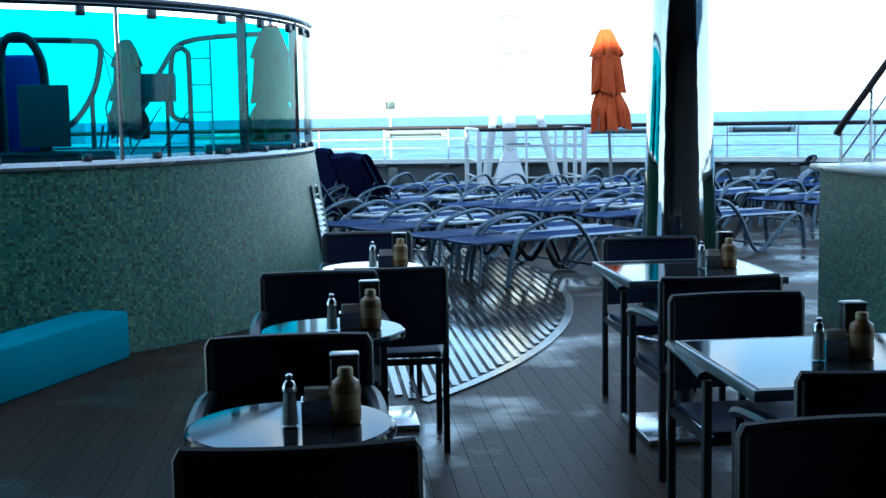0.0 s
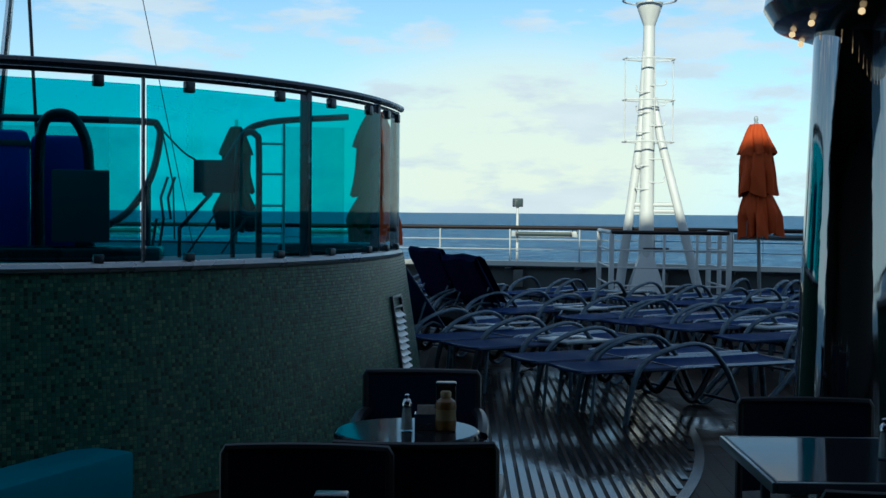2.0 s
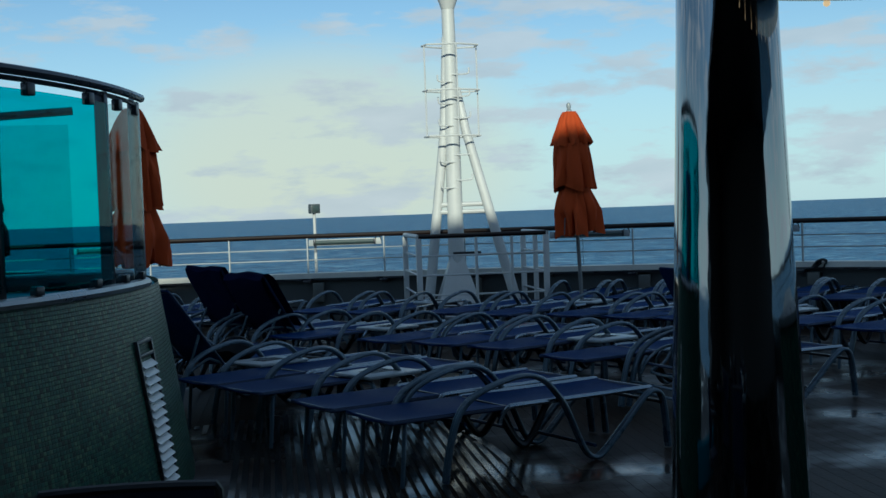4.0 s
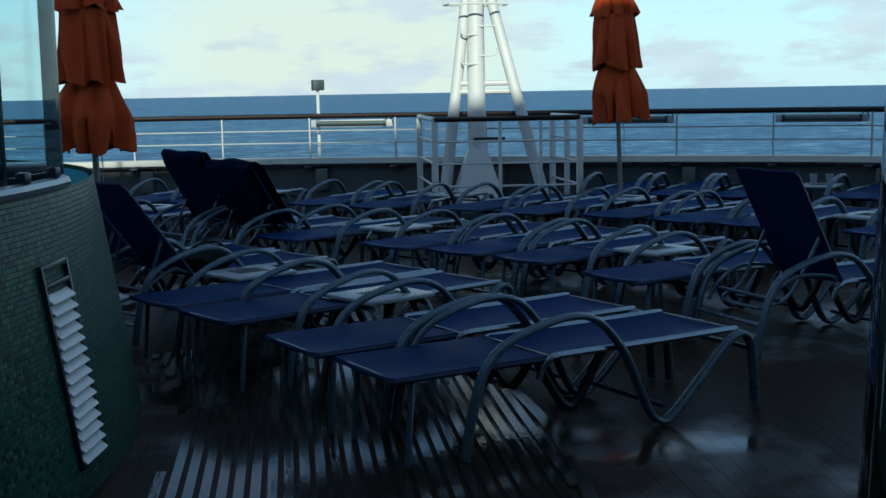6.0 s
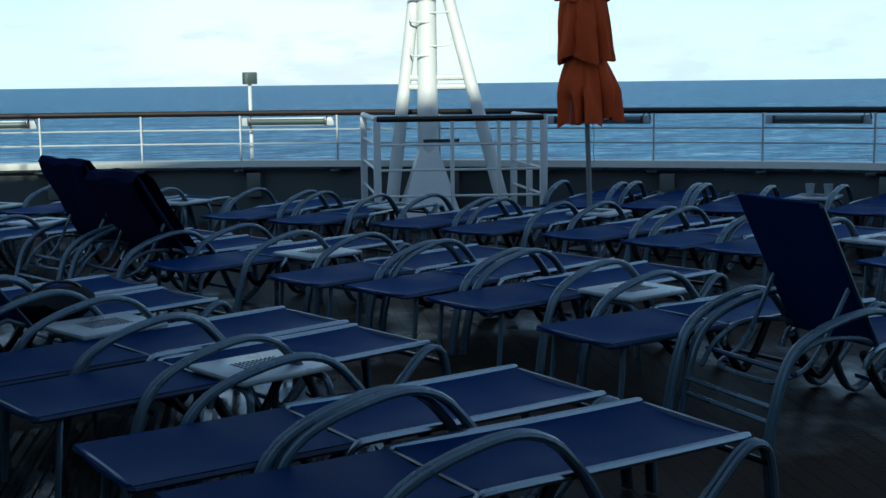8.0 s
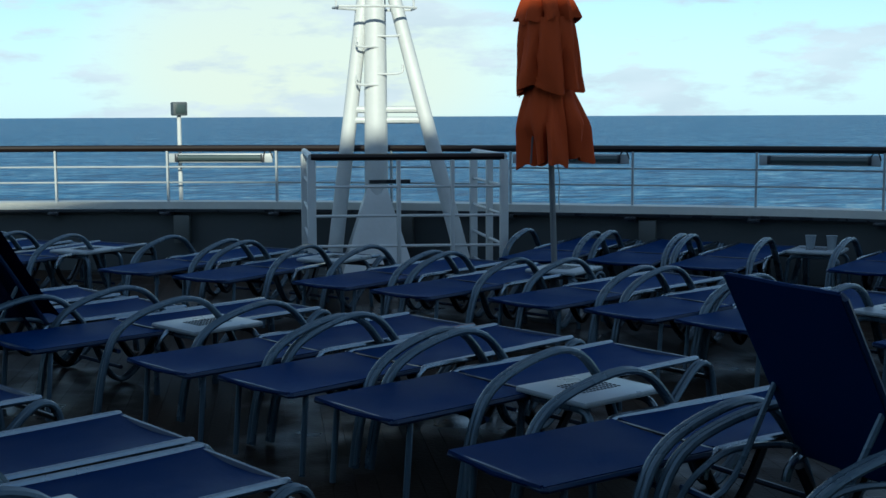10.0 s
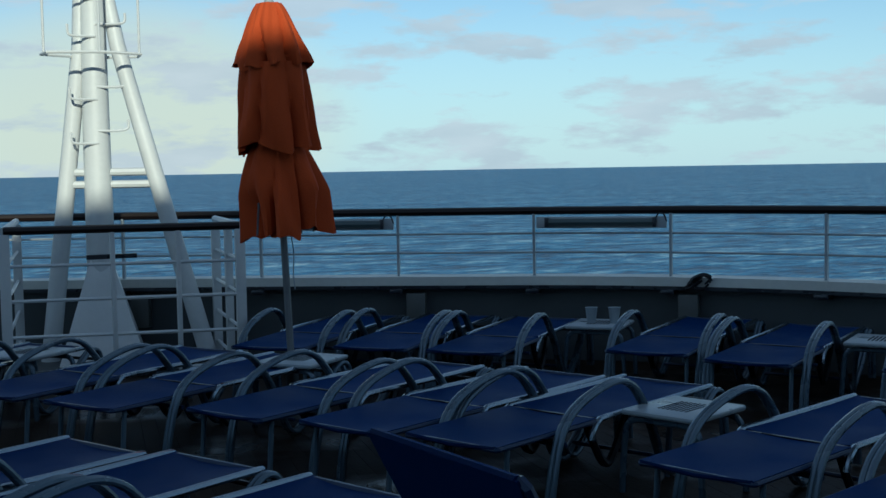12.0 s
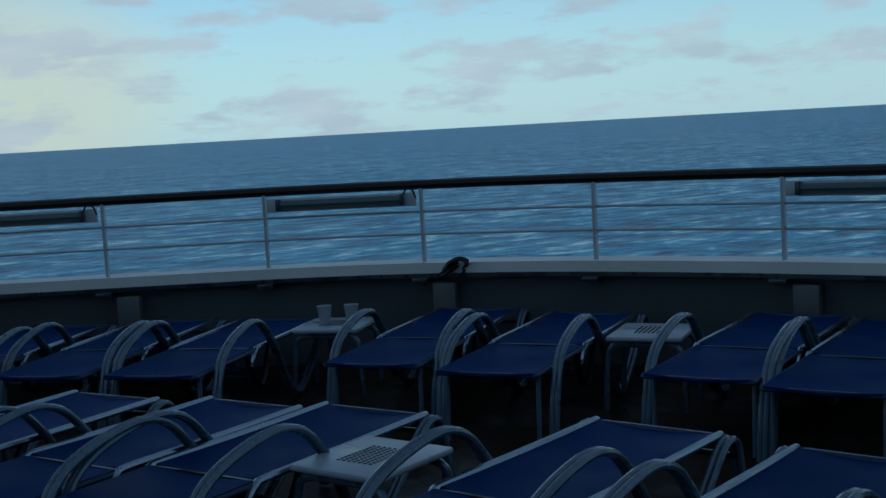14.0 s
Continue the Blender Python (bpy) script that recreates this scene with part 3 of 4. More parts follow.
def lounger(m, back=0.0, label="navy sling sun lounger lying flat on the wet deck", group="loungers on the deck", reach=0.80, hinge=0.78, shift=0.0):
    """head end at x = 0, foot at x = 1.88; the back turns up about the hinge."""
    t = thing("sun_lounger", m, label, "lounger", group)
    H = hinge
    c, s = math.cos(radians(back)), math.sin(radians(back))

    def bk(d, y, z=0.0):                      # a place d metres up the back from the hinge
        return (H - d * c * reach / 0.80 - z * s, y, 0.385 + d * s * reach / 0.80 + z * c)

    nx, ny = 8, 6
    part("seat", sheet(B(), [[(H + 0.015 + (1.855 - H) * i / nx, -0.268 + 0.536 * j / ny, 0.400 - 0.016 * math.sin(math.pi * j / ny) - 0.006 * math.sin(math.pi * i / nx)) for j in range(ny + 1)] for i in range(nx + 1)], (0, 0, -0.006)), M_SLING, t)
    part("backrest", sheet(B(), [[bk(0.012 + 0.785 * i / nx, -0.272 + 0.544 * j / ny, 0.014 - 0.012 * math.sin(math.pi * j / ny) - 0.008 * max(0.0, i / nx - 0.9)) for j in range(ny + 1)] for i in range(nx + 1)], (-0.006 * s, 0, -0.006 * c)), M_SLING, t)
    # hem: the sling folded round its cross bars
    part("hem", tube(B(), [bk(0.797, -0.262, 0.008), bk(0.800, 0.0, -0.006), bk(0.797, 0.262, 0.008)], 0.010, 6), M_SLING, t)
    # a solid black strip stands for the shaded gap between seat and back
    part("seam", box(B(), H - 0.006, H + 0.010, -0.255, 0.255, 0.388, 0.394), M_BLACK, t, "black strip standing for the shade in the hinge gap")
    for y in (-0.279, 0.279):
        part("side_rail", tube(B(), spline([(H - 0.075, y, 0.300), (H - 0.060, y, 0.345), (H - 0.015, y, 0.385), (H + 0.06, y, 0.396), (1.30, y, 0.394), (1.80, y, 0.396), (1.868, y, 0.392)], 3), 0.0165, 8), M_ALU, t, "bare aluminium side rail")
    part("back_frame", tube(B(), [bk(0.0, -0.274), bk(0.785, -0.274), bk(0.797, -0.264), bk(0.790, -0.13, -0.018 * s), bk(0.788, 0.0, -0.026 * s), bk(0.790, 0.13, -0.018 * s), bk(0.797, 0.264), bk(0.785, 0.274), bk(0.0, 0.274)], 0.012, 6), M_FRAME, t)
    for sgn in (-1, 1):
        bm = B()
        for dy in (0.302, 0.328):
            tube(bm, sweep_arm(sgn * dy, shift), 0.0155, 8)
        part("arm", bm, M_TUBE, t, "broad grooved tube arm and leg loop")
    part("foot_bar", tube(B(), [(1.862, -0.30, 0.385), (1.862, 0.30, 0.385)], 0.015, 6), M_FRAME, t)
    part("foot_stretcher", tube(B(), [(1.925, -0.315, 0.30), (1.925, 0.315, 0.30)], 0.012, 6), M_BLACK, t)
    for x in (1.385, 0.45):
        part("stretcher", tube(B(), [(x, -0.31, 0.09 if x > 1 else 0.33), (x, 0.31, 0.09 if x > 1 else 0.33)], 0.012, 6), M_FRAME, t)
    # prop under the back: a loop that hangs from the back to a rest between the arms
    if back > 5:
        part("back_prop", tube(B(), spline([bk(0.36, -0.25, -0.01), (H - 0.34, -0.235, 0.36), (H - 0.50, -0.21, 0.285), (H - 0.53, -0.12, 0.27), (H - 0.53, 0.12, 0.27), (H - 0.50, 0.21, 0.285), (H - 0.34, 0.235, 0.36), bk(0.36, 0.25, -0.01)], 4), 0.012, 6), M_TUBE, t)
        for z in (0.13, 0.20):
            part("rear_stretcher", tube(B(), [(0.325, -0.30, z), (0.325, 0.30, z)], 0.012, 6), M_TUBE, t)
        part("back_bar", tube(B(), [bk(0.22, -0.27, -0.02), bk(0.22, 0.27, -0.02)], 0.010, 6), M_TUBE, t)
        for sgn in (-1, 1):
            part("rest_rail", tube(B(), spline([(0.38, sgn * 0.262, 0.26), (0.46, sgn * 0.262, 0.37), (0.62, sgn * 0.262, 0.45), (H - 0.10, sgn * 0.262, 0.44), (H + 0.02, sgn * 0.262, 0.39)], 4), 0.012, 6), M_TUBE, t)
    else:
        part("head_leg", tube(B(), [(0.055, -0.252, 0.012), (0.085, -0.250, 0.36), (0.10, -0.235, 0.374), (0.10, 0.235, 0.374), (0.085, 0.250, 0.36), (0.055, 0.252, 0.012)], 0.0135, 8), M_TUBE, t, "pale tube head leg")
    for sgn in (-1, 1):
        part("hinge_bracket", tube(B(), spline([(H - 0.05, sgn * 0.235, 0.365), (H + 0.01, sgn * 0.235, 0.26), (H + 0.08, sgn * 0.235, 0.165), (H + 0.14, sgn * 0.235, 0.150), (H + 0.22, sgn * 0.235, 0.24), (H + 0.30, sgn * 0.235, 0.375)], 3), 0.021, 6), M_BLACK, t, "black curved hinge bracket")
    return t


def towel_on(m, back, label, k=0.90, bulk=1.0):
    """A thick towel draped over a raised back, hanging behind it."""
    c, s = math.cos(radians(back)), math.sin(radians(back))
    bm = B()
    prof = [(0.02, 0.05), (0.25, 0.045), (0.50, 0.05), (0.74, 0.05), (0.83, 0.03), (0.855, -0.01), (0.83, -0.05), (0.72, -0.065), (0.50, -0.06), (0.28, -0.065), (0.10, -0.06)]
    ny = 14
    g = []
    for i, (d, z) in enumerate(prof):
        row = []
        for j in range(ny + 1):
            y = -0.295 + 0.59 * j / ny
            w = 0.016 * noise.noise((d * 5 + m.translation.x * 3, y * 7, z * 20))
            zz, dd = z + w, d + 0.03 * noise.noise((y * 5 + m.translation.y, d * 2, 1.0))
            zz *= bulk
            row.append(bm.verts.new((0.95 - dd * k * c + zz * s, y * (1 + 0.05 * bulk), 0.385 + dd * k * s + zz * c)))
        g.append(row)
    for i in range(len(g) - 1):
        for j in range(ny):
            bm.faces.new((g[i][j], g[i + 1][j], g[i + 1][j + 1], g[i][j + 1]))
    r = bmesh.ops.solidify(bm, geom=bm.faces[:], thickness=0.018)
    ob = link_mesh("towel", bm, M_TOWEL)
    ob.matrix_world = m
    return tagged(ob, label, "towel", "towels on the raised loungers")


def at(x, y, deg):
    return pose(x, y, 0, 0, 0, deg)


flat = lounger(at(-0.05, 8.27, 15.7))
FLAT = [(-0.28, 8.87, 18), (-0.62, 9.77, 25), (-0.87, 10.35, 26),
        (0.19, 13.18, 29), (0.90, 12.35, 27.5), (1.29, 11.81, 28), (1.62, 11.23, 24), (1.90, 10.25, 18),
        (2.17, 14.90, 34), (2.60, 14.30, 32), (3.23, 13.68, 28), (3.64, 13.08, 25), (3.99, 12.56, 24.5), (4.62, 11.58, 20), (4.86, 10.76, 19),
        (1.39, 15.50, 41), (0.87, 16.10, 43), (-0.35, 16.9, 47), (-0.95, 17.3, 50), (-2.3, 15.6, 40), (-2.75, 16.2, 42), (-1.75, 14.9, 38)]
for x, y, a in FLAT:
    copy_thing(flat, at(x, y, a))
# the row along the railing
RAILROW = [(4.15, 15.78, 51), (4.76, 15.38, 50), (5.24, 14.88, 48), (6.25, 14.24, 43), (6.55, 13.58, 39), (7.18, 12.72, 32), (7.36, 12.12, 31), (8.0, 11.2, 27), (8.2, 10.5, 26)]
RAILROW = [(x + 0.94 * (math.cos(radians(a)) - math.cos(radians(a - 5))), y + 0.94 * (math.sin(radians(a)) - math.sin(radians(a - 5))), a - 5) for x, y, a in RAILROW]
side = lounger(at(*RAILROW[0]), label="navy sling sun lounger lying flat beside the railing", group="loungers along the railing", shift=0.2)
for x, y, a in RAILROW[1:]:
    copy_thing(side, at(x, y, a))
# raised loungers
up = lounger(at(2.10, 9.68, 9.0), 62, "navy sling sun lounger with its back raised upright", group="raised loungers", reach=0.76, hinge=0.95)
lean = lounger(at(-1.40, 11.15, 29), 52, "navy sling sun lounger with its back half raised", group="raised loungers")
copy_thing(lean, at(-1.70, 11.76, 29))
copy_thing(up, at(-0.98, 14.15, 29))["label"] = "navy sling sun lounger, raised, draped with a navy towel"
towel_on(at(-0.98, 14.15, 29), 62, "thick navy beach towel draped over a raised lounger back")
lounger(at(-0.60, 13.50, 29), 57, "navy sling sun lounger, half raised, draped with a navy towel", group="raised loungers", reach=0.70, hinge=0.95)
towel_on(at(-0.60, 13.50, 29), 57, "bulky navy beach towel heaped over a raised lounger back", 0.86, 1.45)

for x, y, a in ((0.38, 10.0, 25), (2.64, 11.20, 22), (-0.25, 11.16, 29), (1.23, 13.38, 29), (4.08, 15.05, 40), (5.25, 12.55, 22), (6.62, 15.55, 45), (7.75, 13.80, 36), (2.55, 16.3, 42), (0.6, 17.6, 45), (-0.7, 16.2, 45), (-1.2, 17.9, 50)):
    side_table(at(x, y, a))

# two paper cups on the table by the railing
for dx in (-0.075, 0.085):
    bm = B()
    lathe(bm, [(0.032, 0.0), (0.046, 0.115), (0.048, 0.118), (0.043, 0.116), (0.031, 0.01)], 16)
    ob = link_mesh("paper_cup", bm, M_PLASTIC)
    ob.matrix_world = pose(6.62 + dx * 0.9, 15.52 - dx * 0.6, 0.426)
    tagged(ob, "white paper cup standing on a plastic side table", "cup", "cups on the side table")

# ---------------- mast and its enclosure ----------------
MX, MY = 3.32, 18.02
mast = thing("mast", pose(MX, MY, 0) @ Matrix.Diagonal((1.02, 1.0, 1.02, 1)), "white tripod signal mast with rungs and cage on a steel base", "mast")
bm = B()
lathe(bm, [(0.52, 0.0), (0.50, 0.02), (0.115, 0.90)], 4)
bmesh.ops.rotate(bm, matrix=Matrix.Rotation(radians(45 - 10), 3, "Z"), verts=bm.verts)
part("base", bm, M_WHITE, mast, "white tapered steel base")
part("pole", tube(B(), [(0, 0, 0.8), (0, 0, 2.5), (0.0, 0, 4.6)], [0.115, 0.105, 0.085], 14), M_WHITE, mast)
part("topmast", tube(B(), [(0, 0, 4.6), (0, 0, 8.5)], [0.055, 0.03], 10), M_WHITE, mast)
part("leg", tube(B(), [(-0.42, 0.10, 0.0), (-0.10, 0.05, 2.62), (-0.05, 0.0, 3.9)], [0.075, 0.065, 0.05], 12), M_WHITE, mast)
part("leg", tube(B(), [(0.80, -0.35, 0.0), (0.18, -0.05, 2.62), (0.09, 0.0, 3.2)], [0.075, 0.065, 0.05], 12), M_WHITE, mast)
part("leg", tube(B(), [(0.10, 0.38, 0.0), (0.0, 0.1, 2.62)], [0.07, 0.06], 12), M_WHITE, mast)
for z, x0, x1 in ((1.60, -0.22, 0.42), (1.50, -0.23, 0.45)):
    part("brace", tube(B(), [(x0, 0.05, z), (0, 0, z), (x1, -0.15, z)], 0.032, 8), M_WHITE, mast)
for z in (1.95, 2.30, 2.80, 3.10, 3.40):
    part("hook_rung", tube(B(), spline([(0.0, -0.1, z - 0.02), (0.15, -0.12, z - 0.02), (0.23, -0.12, z), (0.235, -0.12, z + 0.07)], 3), 0.011, 6), M_WHITE, mast)
    part("hook_rung", tube(B(), spline([(0.0, -0.1, z - 0.12), (-0.17, -0.12, z - 0.12), (-0.21, -0.12, z - 0.10), (-0.215, -0.12, z - 0.03)], 3), 0.011, 6), M_WHITE, mast)
for z in (2.53, 3.15, 3.76):
    bm = B()
    pts = [(-0.42, -0.1, z), (-0.40, -0.30, z), (0.0, -0.42, z), (0.32, -0.30, z), (0.34, -0.05, z), (0.0, 0.12, z), (-0.42, -0.1, z)]
    part("cage_ring", tube(bm, pts, 0.013, 6), M_WHITE, mast)
for x, y in ((-0.41, -0.20), (0.33, -0.18), (-0.02, -0.42)):
    part("cage_bar", tube(B(), [(x, y, 2.53), (x, y, 3.76)], 0.010, 6), M_WHITE, mast)
part("platform_ring", tube(B(), [(0.40 * math.cos(a * math.pi / 8), 0.40 * math.sin(a * math.pi / 8), 4.66) for a in range(17)], 0.016, 6), M_WHITE, mast)
part("bracket", lathe(B(), [(0.08, 4.25), (0.20, 4.58), (0.21, 4.62)], 12), M_WHITE, mast)
for z, w in ((4.95, 0.30), (5.4, 0.45), (5.9, 0.22)):
    part("yard", tube(B(), [(-w, 0, z), (w * 0.6, 0, z)], 0.014, 6), M_WHITE, mast)
part("junction_box", box(B(), -0.19, 0.19, -0.55, -0.50, 0.93, 0.965), M_DARKMET, mast)

def encl_rail():
    t = thing("guard_rail", Matrix(), "white tubular guard rail round the foot of the mast", "railing")
    fl, fr, bl, br = Vector((2.46, 16.80, 0)), Vector((4.07, 16.42, 0)), Vector((2.71, 18.55, 0)), Vector((4.22, 17.75, 0))
    for a, b, capm in ((fl, fr, M_WOOD), (bl, fl, M_WHITE), (fr, br, M_WHITE)):
        for z in (0.20, 0.46, 0.72, 0.97):
            part("bar", tube(B(), [a + Vector((0, 0, z)), b + Vector((0, 0, z))], 0.014, 6), M_WHITE, t)
        part("top_rail", tube(B(), [a + Vector((0, 0, 1.225)), b + Vector((0, 0, 1.225))], 0.030, 8), capm, t)
    mid = fr.lerp(fl, 0.27)
    for p, w in ((fl, 0.036), (fr, 0.036), (bl, 0.036), (br, 0.036), (mid, 0.016), (fl.lerp(fr, 0.45), 0.016), (fr.lerp(br, 0.45), 0.03)):
        bm = B()
        box(bm, p.x - w, p.x + w, p.y - 0.02, p.y + 0.02, 0.0, 1.20, 0.004)
        part("post", bm, M_WHITE, t)
    return t


encl_rail()
bm = B()
box(bm, -0.70, 0.95, -0.55, 0.42, 0.0, 0.08, 0.01)
pl = link_mesh("mast_plinth", bm, M_BULK)
pl.matrix_world = pose(MX, MY, 0.0, 0, 0, -8)
tagged(pl, "low grey steel plinth under the mast", "plinth")

# ---------------- closed umbrellas ----------------
def umbrella(m, seed, label, swell=0.05, canvas=None, flare=None):
    """Three gathered tiers on a pole; flare: the way in which one corner of the middle tier stands out, in degrees."""
    t = thing("closed_umbrella", m, label, "umbrella", "closed umbrellas")
    part("pole", tube(B(), [(0, 0, 0.05), (0, 0, 2.72)], 0.024, 10), M_POLE, t)
    part("foot", lathe(B(), [(0.24, 0.0), (0.24, 0.04), (0.20, 0.07), (0.05, 0.09), (0.04, 0.30), (0.03, 0.31)], 20), M_POLE, t, "round grey umbrella foot")
    part("finial", lathe(B(), [(0.030, 2.66), (0.034, 2.70), (0.020, 2.72), (0.030, 2.76), (0.022, 2.79), (0.004, 2.80)], 12), M_PLASTIC, t, "pale round finial")
    tiers = [(2.69, 0.075, 2.28, 0.240), (2.31, 0.195, 1.75, 0.275), (1.82, 0.150, 1.24, 0.265)]
    for k, (z0, r0, z1, r1) in enumerate(tiers):
        bm = B()
        n, rows = 72, 14
        g = []
        for i in range(rows + 1):
            u = i / rows
            ring = []
            for j in range(n):
                a = 2 * math.pi * j / n
                f = noise.noise((math.cos(a) * 2.2 + seed, math.sin(a) * 2.2 + k * 3.1, u * 0.9 + seed))
                fold = abs(math.cos(4 * a + 2.2 * f + seed + 0.5 * u)) ** 0.7
                corner = abs(math.cos(2 * a + seed + 0.8 * f)) ** 3
                r = r0 + (r1 - r0) * u ** (0.8, 1.0, 0.85)[k]
                if k == 2:                                  # the skirt swells at half height and draws in at the hem
                    r += swell * max(0.0, 1 - abs(u - 0.55) / 0.55) * (1 + 1.2 * f) + (0.075 - swell * 0.8) * u * corner
                r *= 1 - (0.10 + 0.36 * u) * (1 - fold) + 0.22 * f
                if flare is not None and k > 0:
                    off = (math.degrees(a) - flare + 180) % 360 - 180
                    r += (0.02, 0.03)[k - 1] * u ** 1.5 * math.exp(-(off / 20) ** 2)
                z = z0 + (z1 - z0) * u + (0.055 * f + 0.035 * (1 - fold) - (0.05 * corner if k == 2 else 0.0)) * u * u
                ring.append(bm.verts.new((r * math.cos(a) * 1.02, r * math.sin(a), z)))
            g.append(ring)
        for a_, b_ in zip(g, g[1:]):
            for j in range(n):
                bm.faces.new((a_[j], a_[(j + 1) % n], b_[(j + 1) % n], b_[j]))
        if k == 0:
            bm.faces.new(g[0])
        part("canopy_tier", bm, canvas or M_UMB, t, "gathered canvas tier")
    for j in range(8):
        a = 2 * math.pi * (j + 0.4) / 8
        part("rib", tube(B(), [(0.03 * math.cos(a), 0.03 * math.sin(a), 2.60), (0.20 * math.cos(a), 0.20 * math.sin(a), 1.22)], 0.008, 5), M_POLE, t)
    part("cord", tube(B(), spline([(0.03, -0.02, 1.3), (0.055, -0.02, 1.10), (0.045, -0.02, 0.95), (0.05, -0.02, 0.85)], 4), 0.004, 5), M_PLASTIC, t)
    return t


umbrella(pose(4.09, 15.24, 0, 0, -2.2, 0), 0.3, "closed orange canvas umbrella in a grey foot among the loungers", flare=-12)
umbrella(pose(-1.19, 12.6, 0, 0, 0, 50) @ Matrix.Diagonal((1, 1, 0.95, 1)), 1.7, "closed orange canvas umbrella beside the mosaic drum", 0.075)
umbrella(NEAR @ pose(-3.06, 17.0, 0, 0, 0, 100), 2.9, "closed dark canvas umbrella seen beyond the teal glass", 0.05, M_UMBDARK)

# ---------------- mosaic drum with teal glass screen ----------------
def drum_pt(r, a, z=0.0):
    s_ = math.sin(a)
    return Vector((CC.x + r * math.cos(a), CC.y + r * s_ * (DRUM_OVAL if s_ < 0 else 0.92), z))


N = 160
bm = B()
uvl = bm.loops.layers.uv.new("tiles")
g = []
for i in range(13):
    u = i / 12
    g.append([bm.verts.new(drum_pt(R_BASE + (R_TOP - R_BASE) * u, 2 * math.pi * k / N, 1.19 * u)) for k in range(N)])
for i in range(12):
    for k in range(N):
        f = bm.faces.new((g[i][k], g[i][(k + 1) % N], g[i + 1][(k + 1) % N], g[i + 1][k]))
        for lp, (kk, ii) in zip(f.loops, ((k, i), (k + 1, i), (k + 1, i + 1), (k, i + 1))):
            lp[uvl].uv = (kk / N * 2 * math.pi * 3.36, ii / 12 * 1.24)
drum = tagged(link_mesh("wall_drum", bm, M_MOSAIC), "flared round wall clad in small green mosaic tiles", "mosaic wall", kind="structure")
drum.matrix_world = NEAR
bm = B()
bm.faces.new([bm.verts.new(drum_pt(R_TOP - 0.02, 2 * math.pi * k / 80, 1.17)) for k in range(80)])
tagged(link_mesh("floor_drum", bm, M_TEALWALL, smooth=False), "teal pool deck inside the glass screen", "floor", kind="structure").matrix_world = NEAR
ring = [drum_pt(R_TOP, 2 * math.pi * k / 120) for k in range(121)]
screen = thing("glass_screen", NEAR, "curved teal glass windscreen with steel rails on the mosaic drum", "glass screen")
EDGES = [-158, -139, -120, -101, -82, -63, -42, -25.5, -15.5]
for z, r, rad, mm in ((1.215, R_TOP, 0.029, M_RIM), (2.268, R_TOP + 0.01, 0.024, M_DARKMET), (2.235, R_TOP - 0.02, 0.013, M_DARKMET)):
    part("rail", tube(B(), [drum_pt(r, radians(EDGES[0] + (EDGES[-1] - EDGES[0]) * k / 90), z) for k in range(91)], rad, 8), mm, screen)
for k in range(len(EDGES) - 1):
    a0, a1 = radians(EDGES[k] + 0.35), radians(EDGES[k + 1] - 0.35)
    bm = B()
    nn = 10
    lo, hi = [], []
    for r in (R_TOP - 0.005, R_TOP + 0.005):
        lo.append([bm.verts.new(drum_pt(r, a0 + (a1 - a0) * i / nn, 1.27)) for i in range(nn + 1)])
        hi.append([bm.verts.new(drum_pt(r, a0 + (a1 - a0) * i / nn, 2.185)) for i in range(nn + 1)])
    for s_ in (0, 1):
        for i in range(nn):
            bm.faces.new((lo[s_][i], lo[s_][i + 1], hi[s_][i + 1], hi[s_][i]))
    for i in range(nn):
        bm.faces.new((hi[0][i], hi[0][i + 1], hi[1][i + 1], hi[1][i]))
        bm.faces.new((lo[0][i], lo[0][i + 1], lo[1][i + 1], lo[1][i]))
    for i in (0, nn):
        bm.faces.new((lo[0][i], hi[0][i], hi[1][i], lo[1][i]))
    last = k == len(EDGES) - 2
    pane = part("pane", bm, M_CLEARGLASS if last else M_TEALGLASS, screen, "clear end pane" if last else "teal tinted curved glass pane")
    pane.visible_shadow = False
    for fr_ in (0.22, 0.78):
        a = a0 + (a1 - a0) * fr_
        for z, h in ((2.19, 0.030), (1.262, 0.022)):
            bm = B()
            box(bm, -0.028, 0.028, -0.022, 0.022, -h, h, 0.006)
            part("clamp", bm, M_DARKMET, screen).matrix_basis = Matrix.Translation(drum_pt(R_TOP, a, z)) @ pose(0, 0, 0, 0, 0, math.degrees(a) + 90)
for k in range(len(EDGES)):
    a = radians(EDGES[k])
    bm = B()
    if k % 2 == 0 or k == 7:
        box(bm, -0.024, 0.024, -0.030, 0.030, 1.22, 2.25, 0.006)
        part("mullion", bm, M_DARKMET, screen, "dark steel mullion").matrix_basis = Matrix.Translation(drum_pt(R_TOP - 0.035, a)) @ pose(0, 0, 0, 0, 0, math.degrees(a) + 90)
    else:
        box(bm, -0.006, 0.006, -0.012, 0.012, 1.23, 2.23)
        part("mullion", bm, M_DARKMET, screen).matrix_basis = Matrix.Translation(drum_pt(R_TOP, a)) @ pose(0, 0, 0, 0, 0, math.degrees(a) + 90)

# louvred vent in the flank of the drum
VA = radians(-21.0)
vent = thing("vent_panel", NEAR @ Matrix.Translation(drum_pt(R_BASE - 0.02, VA)) @ pose(0, 0, 0, 0, 0, 90 + math.degrees(math.atan(math.tan(VA) / DRUM_OVAL))) @ pose(0, 0, 0, -math.degrees(math.atan((R_BASE - R_TOP) / 1.19)), 0, 0), "white louvred vent in a dark frame on the mosaic drum", "vent")
bm = B()
